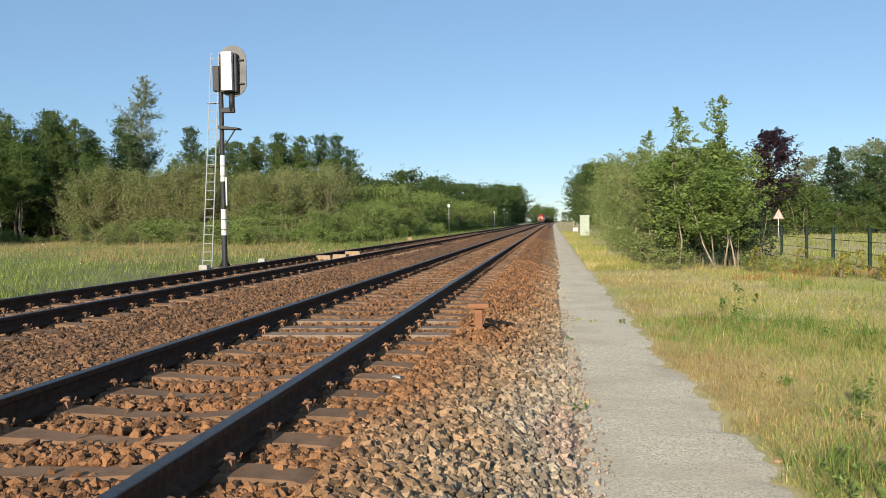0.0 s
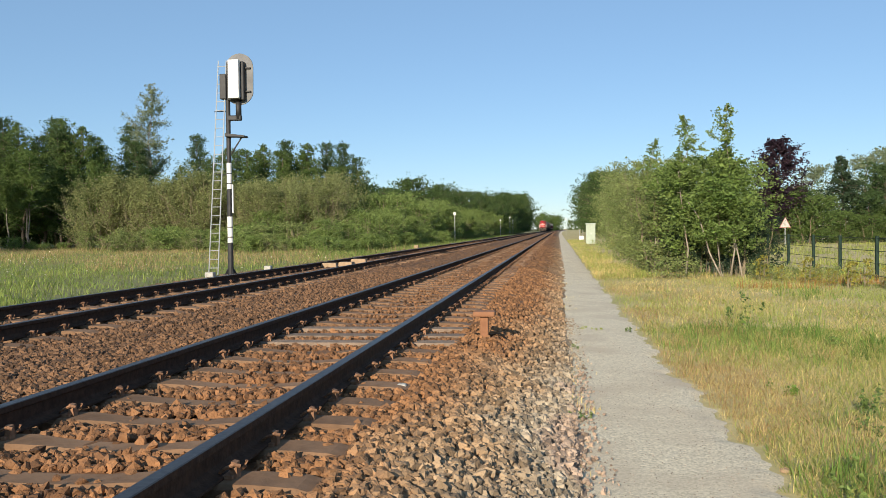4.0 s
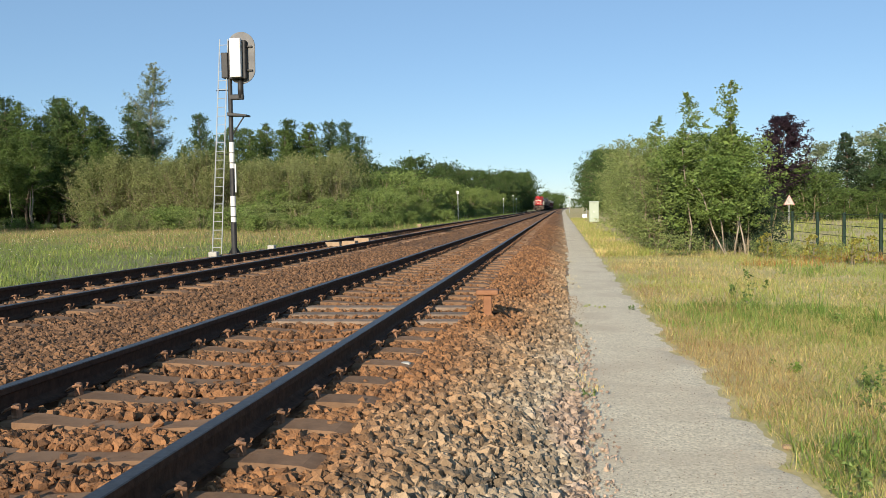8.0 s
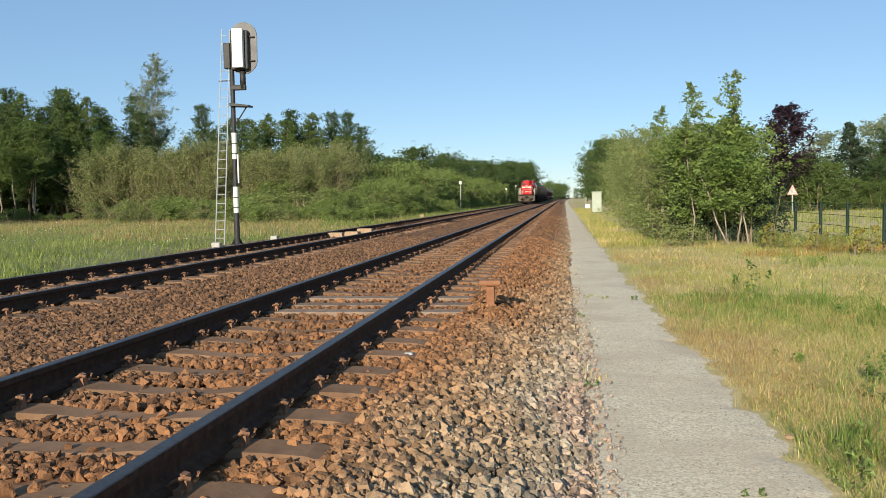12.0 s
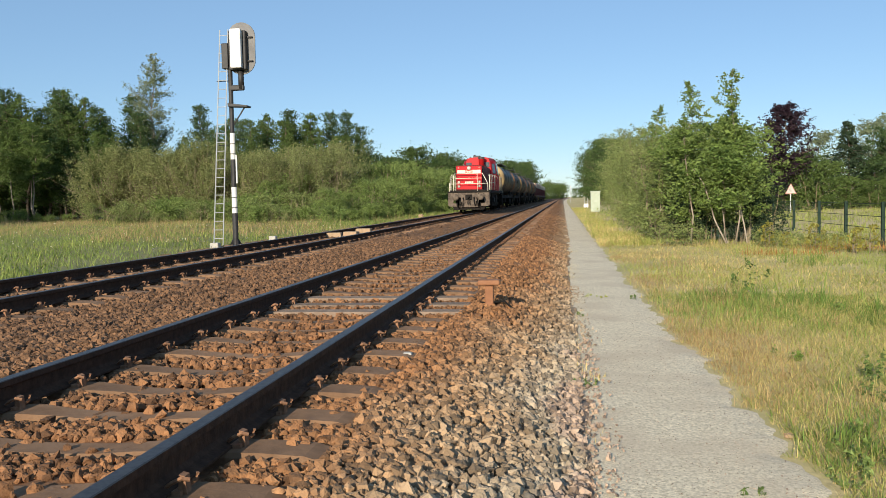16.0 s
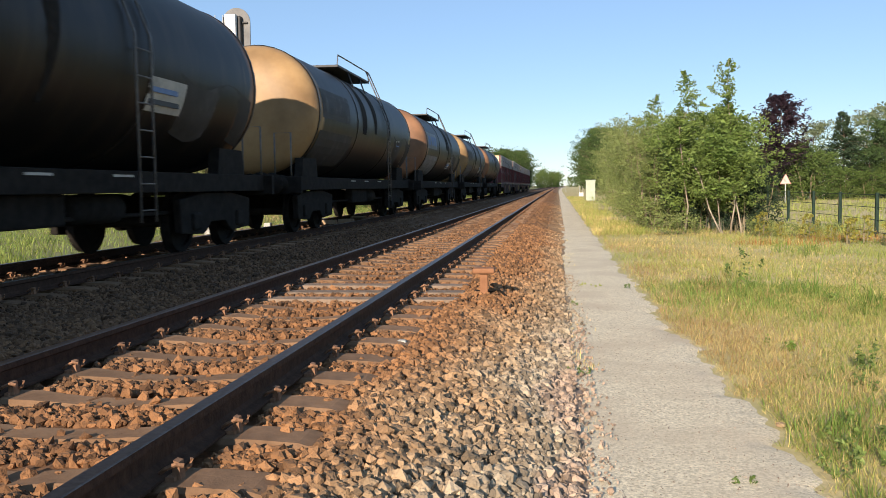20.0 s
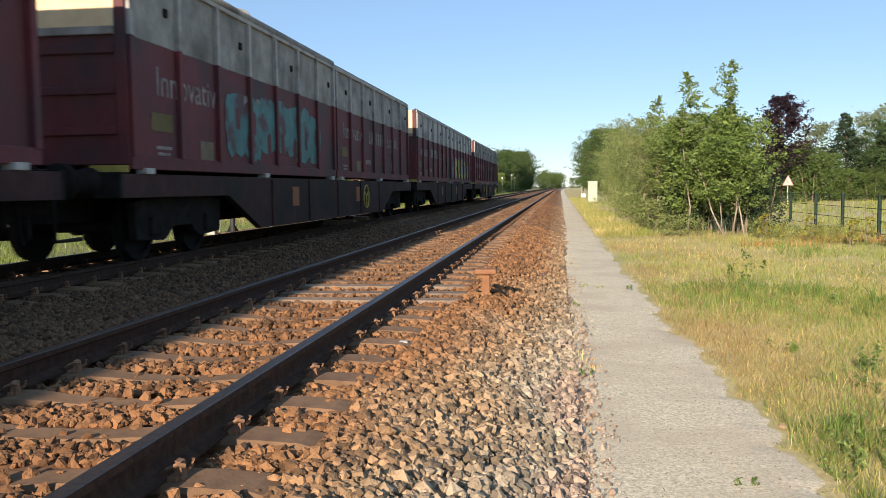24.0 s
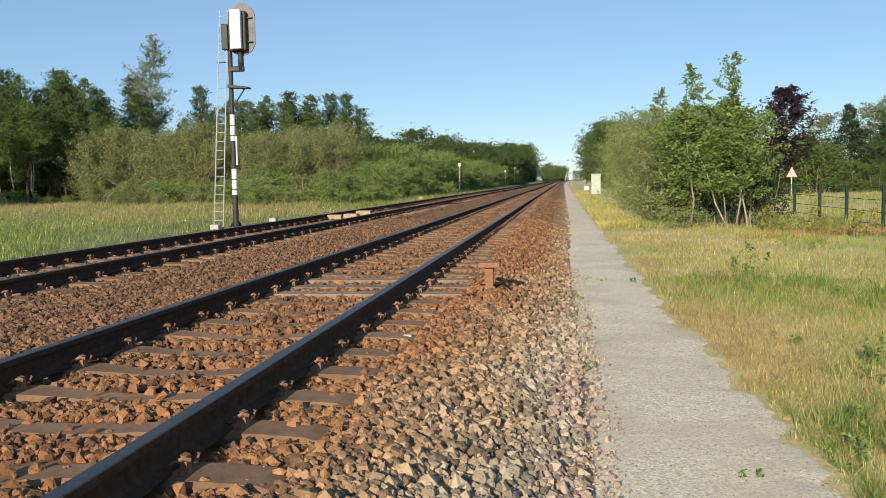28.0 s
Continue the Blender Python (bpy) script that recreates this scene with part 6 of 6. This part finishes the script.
    if paint == "yellow":
        gp = new("graffiti")
        gp.parent = w
        for k in range(10):
            y = length / 2 + 1.3 + k * 0.74
            part("spray_cloud", prism(blob(y, 1.80 + g.uniform(-0.1, 0.12), 0.5, 0.40), x - 0.002 + 0.002 * (k % 2), x + 0.004 + 0.002 * (k % 2), "x"), "spray_cloud", gp, "grey-blue sprayed cloud")
        face = Matrix(((0, 0, 1, 0), (1, 0, 0, 0), (0, 1, 0, 0), (0, 0, 0, 1)))
        for ch, at, wide, tall, tilt in (("K", 12.35, 2.05, 1.32, -6), ("U", 13.85, 1.35, 1.25, 4), ("L", 15.05, 1.5, 1.25, -3), ("O", 16.25, 0.85, 1.2, 6)):
            for nm, mt, lift, bold in (("letter_shadow", "spray_dark", 0.008, 0.11), ("spray_letter", "spray_yellow", 0.011, 0.055)):
                lettering(ch, 1.0, mt, gp, Matrix.Translation((x + lift, at + (0.05 if bold > 0.1 else 0), 1.87 - (0.04 if bold > 0.1 else 0))) @ face @ Matrix.Rotation(radians(tilt), 4, "Z") @ Matrix.Diagonal((wide, tall, 0.3, 1)), nm, bold=bold)
    return w


TRAIN = [
    (make_loco(), 0.0),
    (make_tank("tank_wagon", 15.0, "tank_cream", 1, "long cream tank wagon with a dark grimy flank"), 16.9),
    (make_tank("tank_wagon", 12.6, "tank_brown", 2, "grimy brown tank wagon with a roof walkway"), 34.7),
    (make_tank("tank_wagon", 12.6, "tank_tan", 3, "grimy tan tank wagon with a roof walkway"), 50.4),
    (make_tank("tank_wagon", 12.6, "tank_brown", 4, "grimy brown tank wagon with pale data plates"), 66.1),
    (make_tank("tank_wagon", 12.6, "tank_tan", 5, "grimy ochre tank wagon with a roof walkway"), 81.9),
    (make_tank("tank_wagon", 12.6, "tank_brown", 6, "grimy brown tank wagon at the end of the row"), 97.7),
    (make_flat(19.9, 0), 114.0),
    (make_flat(19.9, 2, "teal"), 135.8),
    (make_flat(19.9, 4, "yellow"), 157.65),
    (make_flat(19.9, 6), 179.6),
]


# ---- line-side things ----
def make_signal():
    s = empty("railway_signal", pose(-9.78, 25.0, -0.36), label="tall black and white banded signal mast with ladder, seen from behind", category="railway signal")
    z0 = 0.36
    bands = [(0.0, 1.01, "mast_black", 0.085), (1.01, 1.79, "mast_white", 0.08), (1.79, 2.62, "mast_black", 0.078), (2.62, 3.40, "mast_white", 0.074), (3.40, 5.6, "mast_black", 0.068)]
    for a, b, m, r in bands:
        ms = part("mast_section", tube([(0, 0, a), (0, 0, b)], r, 14), m, s, smooth=False)
        for z in np.arange(a + 0.15, b - 0.05, 0.3) if m == "mast_white" else ():
            part("band_clip", tube([(0, 0, z), (0, 0, z + 0.025)], r + 0.006, 14), "mast_black", ms)
    part("base_plate", box(-0.28, 0.28, -0.28, 0.28, 0.0, 0.06, 0.01), "mast_black", s)
    for k in range(4):
        a = k * math.pi / 2 + math.pi / 4
        part("gusset", prism([(0.06, 0.05), (0.20, 0.05), (0.07, 0.26)], -0.012, 0.012, "y"), "mast_black", s).matrix_basis = pose(0, 0, 0, 0, 0, math.degrees(a))
    # bracket arm that carries the head
    part("bracket", box(-0.05, 0.42, -0.07, 0.07, 4.66, 4.82, 0.03), "mast_black", s)
    part("neck", tube([(0.33, 0, 4.7), (0.33, 0, 5.3)], 0.085, 14), "mast_black", s, smooth=True)
    part("stub_arm", prism([(-0.05, 4.28), (0.55, 4.20), (0.55, 4.15), (-0.05, 4.18)], -0.18, 0.18, "y", 0.008), "mast_black", s)
    part("arm_strut", tube([(0.42, 0, 4.17), (0.06, 0, 3.65)], 0.022, 7), "mast_black", s)
    # head: an oval board, a housing and a white box towards the camera
    pts = []
    for k in range(32):
        a = k * math.tau / 32
        pts.append((0.36 + 0.43 * math.cos(a), 5.90 + (0.34 if math.sin(a) >= 0 else -0.34) + 0.43 * math.sin(a)))
    part("backing_board", prism(pts, 0.02, 0.06, "y", 0.006), "board_grey", s, "oval grey backing board")
    part("lamp_housing", box(0.02, 0.56, -0.16, 0.02, 5.25, 6.40, 0.03), "mast_black", s)
    part("white_box", box(0.13, 0.46, -0.32, -0.16, 5.29, 6.43, 0.02), "mast_white", s, "white sunlit equipment box")
    part("side_box", box(-0.20, 0.0, -0.15, 0.1, 5.3, 6.05, 0.02), "mast_black", s)
    for z in (5.5, 6.2):
        part("clamp", box(0.55, 0.72, -0.05, 0.02, z, z + 0.04), "mast_black", s)
    for z in (4.95, 3.05):
        part("ladder_bracket", tube([(-0.42, -0.02, z), (0.02, 0, z)], 0.014, 5), "mast_black", s)
    ld = new("ladder")
    ld.parent = s
    ld["label"] = "narrow galvanised ladder"
    for dx in (-0.16, 0.13):
        part("stile", tube([(-0.50 + dx, -0.10, 0.0), (-0.10 + dx * 0.85, -0.10, 6.45)], 0.016, 6), "galvanised", ld)
    for k in range(24):
        z = 0.25 + k * 0.262
        x = -0.50 + 0.40 * z / 6.45
        part("rung", tube([(x - 0.16, -0.10, z), (x + 0.13, -0.10, z)], 0.011, 5), "galvanised", ld)
    part("cable_tube", tube([(0.13, -0.08, 1.9), (0.13, -0.08, 2.75)], 0.025, 8), "mast_white", s)
    return s


make_signal()


def small(name, b, material, label, category, bevel=0.01, m=None):
    o = part(name, box(*b, bevel), material)
    if m is not None:
        o.matrix_basis = m
    return tagged(o, label, category)


small("marker_stone", (-0.13, 0.13, -0.12, 0.12, 0, 0.20), "dirty_white", "low whitewashed block at the signal's foot", "marker block", 0.03, pose(-10.1, 24.2, -0.40))
small("marker_stone", (-0.12, 0.12, -0.12, 0.12, 0, 0.20), "dirty_white", "low whitewashed block beside the far track", "marker block", 0.03, pose(-9.85, 28.6, -0.40))
small("marker_stone", (-0.16, 0.16, -0.14, 0.14, 0, 0.3), "sandstone", "low weathered stone block among the line-side weeds", "marker block", 0.03, pose(-10.2, 62, -0.42))


def make_line_post(x, y, h, label):
    p = empty("line_post", pose(x, y, -0.42), label=label, category="post", group="white-topped posts along the line")
    part("pole", tube([(0, 0, 0), (0, 0, h)], 0.035, 8), "galvanised", p)
    part("plate", box(-0.14, 0.14, -0.06, -0.03, h - 0.32, h, 0.01), "mast_white", p, "white plate")


make_line_post(-11.4, 96.0, 3.35, "thin grey post with a white plate by the bushes")
make_line_post(-11.6, 176.0, 3.4, "thin grey post with a white plate further along")
make_line_post(-11.4, 208.0, 4.4, "thin grey post with a white plate beyond")
make_line_post(-11.4, 222.0, 3.8, "thin grey post with a white plate at the bend")
make_line_post(1.75, 190.0, 3.6, "thin grey post with a white plate by the footpath")

# the low rusty post beside the near track
mp = empty("cable_marker", pose(-0.80, 9.35, -0.25), label="low rust-orange marker post with a flat cap", category="marker post")
part("post", box(-0.045, 0.045, -0.04, 0.04, -0.15, 0.25, 0.012), "post_orange", mp)
part("cap", box(-0.12, 0.12, -0.09, 0.09, 0.25, 0.31, 0.018), "post_orange", mp)
for k, (a, b) in enumerate((((0.0, -0.02, 0.05), (-0.25, 0.1, -0.02)), ((0.02, 0, 0.06), (0.3, 0.14, -0.08)), ((0.02, 0.02, 0.03), (0.28, 0.25, -0.1)))):
    part("cable", tube([a, ((a[0] + b[0]) / 2, (a[1] + b[1]) / 2, 0.06), b], 0.012, 5), "underframe", mp)

# blocks laid between the far rails
for x, y, z, a, w in ((-7.05, 26.2, -0.2, 5, 0.25), (-6.7, 27.0, -0.2, -6, 0.24), (-6.95, 29.8, -0.2, 3, 0.28)):
    o = part("rail_block", prism([(-w, 0), (w, 0), (w * 0.9, 0.17), (-w * 0.9, 0.17)], -0.16, 0.16, "y", 0.015), "sandstone")
    o.matrix_basis = pose(x, y, z, 0, 0, a)
    tagged(o, "flat pale orange block lying between the rails", "rail block", "blocks between the rails")

# relay cabinet
cb = empty("relay_cabinet", pose(2.95, 80, -0.56), label="pale green relay cabinet beside the footpath", category="cabinet")
part("body", box(-0.42, 0.42, -0.3, 0.3, 0.1, 1.88, 0.02), "cabinet_green", cb)
part("roof", box(-0.47, 0.47, -0.36, 0.34, 1.88, 1.98, 0.02), "cabinet_green", cb)
part("plinth", box(-0.4, 0.4, -0.28, 0.28, 0, 0.1), "headstock_grey", cb)
for s in (-1, 1):
    d = part("door", box(s * 0.205 - 0.195, s * 0.205 + 0.195, -0.318, -0.302, 0.16, 1.82, 0.004), "cabinet_green", cb)
    part("handle", box(s * 0.05 - 0.012, s * 0.05 + 0.012, -0.345, -0.318, 0.95, 1.1), "galvanised", d)
pb = empty("distance_marker", pose(2.85, 108, -0.56), label="small white marker on two short legs", category="marker")
part("board", box(-0.28, 0.28, -0.03, 0.03, 0.15, 0.6, 0.01), "mast_white", pb)
for s in (-1, 1):
    part("leg", tube([(s * 0.2, 0, 0), (s * 0.2, 0, 1.3)], 0.025, 6), "galvanised", pb)

# warning sign seen across the meadow
sg = empty("road_sign", pose(16.2, 65, -0.7) @ Matrix.Diagonal((0.86, 0.86, 0.98, 1)), label="red-edged triangular warning sign on a grey pole", category="road sign")
part("pole", tube([(0, 0, 0), (0, 0, 2.0)], 0.035, 8), "galvanised", sg)
tri = part("panel", prism([(-0.47, 1.55), (0.47, 1.55), (0.0, 2.36)], -0.06, -0.04, "y", 0.004), "sign_red", sg, "red triangle border")
part("face", prism([(-0.39, 1.595), (0.39, 1.595), (0.0, 2.28)], -0.068, -0.060, "y", 0.002), "dirty_white", tri)

# green mesh fence along the meadow
fn = empty("mesh_fence", label="dark green wire panel fence beside the meadow", category="fence")
FP = [(8.85, 22.4), (8.93, 25.85), (9.0, 29.3), (9.02, 32.3), (9.1, 36.0), (9.15, 39.6), (9.2, 43.2)]
for i, (x, y) in enumerate(FP):
    part("post", box(x - 0.045, x + 0.045, y - 0.045, y + 0.045, -0.68, 0.62, 0.006), "fence_green", fn)
    if i:
        xa, ya = FP[i - 1]
        bm = bmesh.new()
        for z in (-0.5, -0.15, 0.2, 0.56):
            tube([(xa, ya, z), (x, y, z)], 0.009, 4, bm)
        for k in range(1, 20):
            u = k / 20
            tube([(xa + (x - xa) * u, ya + (y - ya) * u, -0.52), (xa + (x - xa) * u, ya + (y - ya) * u, 0.58)], 0.0016, 3, bm, cap=False)
        part("wire_panel", bm, "fence_green", fn)["kind"] = "stuff"

# a low house seen through the trees
hs = empty("house", pose(17.5, 95, -0.6), label="low white house half hidden by trees", category="house")
part("wall", box(-4, 4, 0, 6, 0, 2.6, 0.02), "white_paint", hs)
part("roof", prism([(-4.3, 2.6), (4.3, 2.6), (0, 4.6)], -0.3, 6.3, "y"), "brick_house", hs)
for x in (-2.2, 1.6):
    wd = part("window", box(x - 0.6, x + 0.6, -0.03, 0.03, 0.9, 2.1, 0.01), "white_paint", hs)
    part("pane", box(x - 0.52, x + 0.52, -0.04, -0.032, 0.98, 2.02), "glass_dark", wd)

# single pale stone and weeds on the path
small("loose_stone", (-0.035, 0.035, -0.03, 0.03, 0, 0.05), "dirty_white", "single pale stone on the ballast", "stone", 0.015, pose(-1.13, 6.15, -0.215))
small("loose_stone", (-0.03, 0.03, -0.025, 0.025, 0, 0.022), "sandstone", "flat sandy stone at the edge of the path", "stone", 0.02, pose(1.33, 5.35, -0.525, 0, 0, 25))


def weed(x, y, r0, h, n, mt, seed, label, leaf=0.02):
    """A handful of thin upright stems, each with small leaves up its length."""
    r = np.random.default_rng(seed)
    k = max(3, n // 12)
    a, d = r.uniform(0, math.tau, k), r0 * np.sqrt(r.uniform(0, 1, k))
    foot = np.stack([x + d * np.cos(a), y + d * np.sin(a), np.full(k, -0.51 if x < 1.3 else -0.535)], -1)
    tip = foot + np.stack([r.normal(0, 0.25, k) * h, r.normal(0, 0.25, k) * h, h * r.uniform(0.5, 1, k)], -1)
    own, u = r.integers(0, k, n), r.uniform(0.1, 1, n)[:, None]
    V, F = leaf_cards(foot[own] + (tip[own] - foot[own]) * u + r.normal(0, leaf * 0.45, (n, 3)), leaf, r, 0.6)
    th = empty("weed", label=label, category="weed", group="weeds on the path and verge")
    lv = new("leaves", bulk("leaves", V, F, mt))
    lv.parent, lv["kind"] = th, "stuff"
    bm = bmesh.new()
    for p, q in zip(foot, tip):
        tube([Vector(p), Vector(q)], 0.003, 3, bm, r1=0.0012, cap=False)
    part("stalks", bm, "leaf_light", th)["kind"] = "stuff"


weed(0.45, 12.6, 0.20, 0.03, 90, "grass_green", 1, "small tuft of green weed on the path")
weed(0.2, 10.6, 0.11, 0.03, 50, "leaf_light", 2, "small green weed by the ballast edge")
weed(0.15, 6.6, 0.13, 0.06, 90, "leaf_mid", 3, "small green weed by the ballast edge")
weed(0.9, 4.25, 0.07, 0.04, 26, "leaf_mid", 4, "small green weed in the path")
weed(0.98, 12.3, 0.08, 0.07, 40, "leaf_mid", 5, "small green weed at the path's edge")
weed(1.62, 4.6, 0.16, 0.12, 70, "leaf_light", 6, "leafy green weed beside the path", 0.03)
weed(2.35, 7.0, 0.12, 0.36, 70, "leaf_mid", 7, "taller dark green weed in the verge", 0.035)
weed(2.15, 6.4, 0.12, 0.18, 44, "leaf_mid", 17, "dark green weed low in the verge", 0.032)
weed(3.27, 15.2, 0.18, 0.36, 40, "leaf_mid", 9, "leafy green weed standing in the meadow", 0.055)
weed(2.6, 14.1, 0.14, 0.26, 28, "leaf_mid", 10, "leafy green weed standing in the meadow", 0.048)
weed(2.75, 13.3, 0.14, 0.26, 28, "leaf_maple", 11, "leafy green weed standing in the meadow", 0.048)
weed(3.27, 10.9, 0.16, 0.18, 34, "leaf_maple", 12, "leafy green weed standing in the meadow", 0.045)
weed(1.70, 5.1, 0.16, 0.13, 70, "leaf_light", 13, "leafy green weed beside the path", 0.03)
weed(1.95, 7.9, 0.14, 0.12, 50, "grass_lush", 14, "bright green clump in the verge", 0.035)
weed(1.40, 4.5, 0.12, 0.08, 50, "leaf_light", 15, "leafy green weed overhanging the path", 0.026)
weed(1.52, 5.0, 0.12, 0.10, 60, "leaf_light", 8, "leafy green weed at the path's edge", 0.03)


# ---- what moves ----
SPEED, FRONT18 = 23.3, 14.2


def motions():
    for thing, back in TRAIN:
        rows = []
        for t in range(0, 29, 2):
            y = FRONT18 + SPEED * (18 - t) + back
            slope = math.degrees(math.atan((bend(y + 12) - bend(y)) / 12))
            rows.append((float(t), pose(X2 + bend(y), y, 0, 0, 0, -slope)))
        walk(thing, rows)


motions()
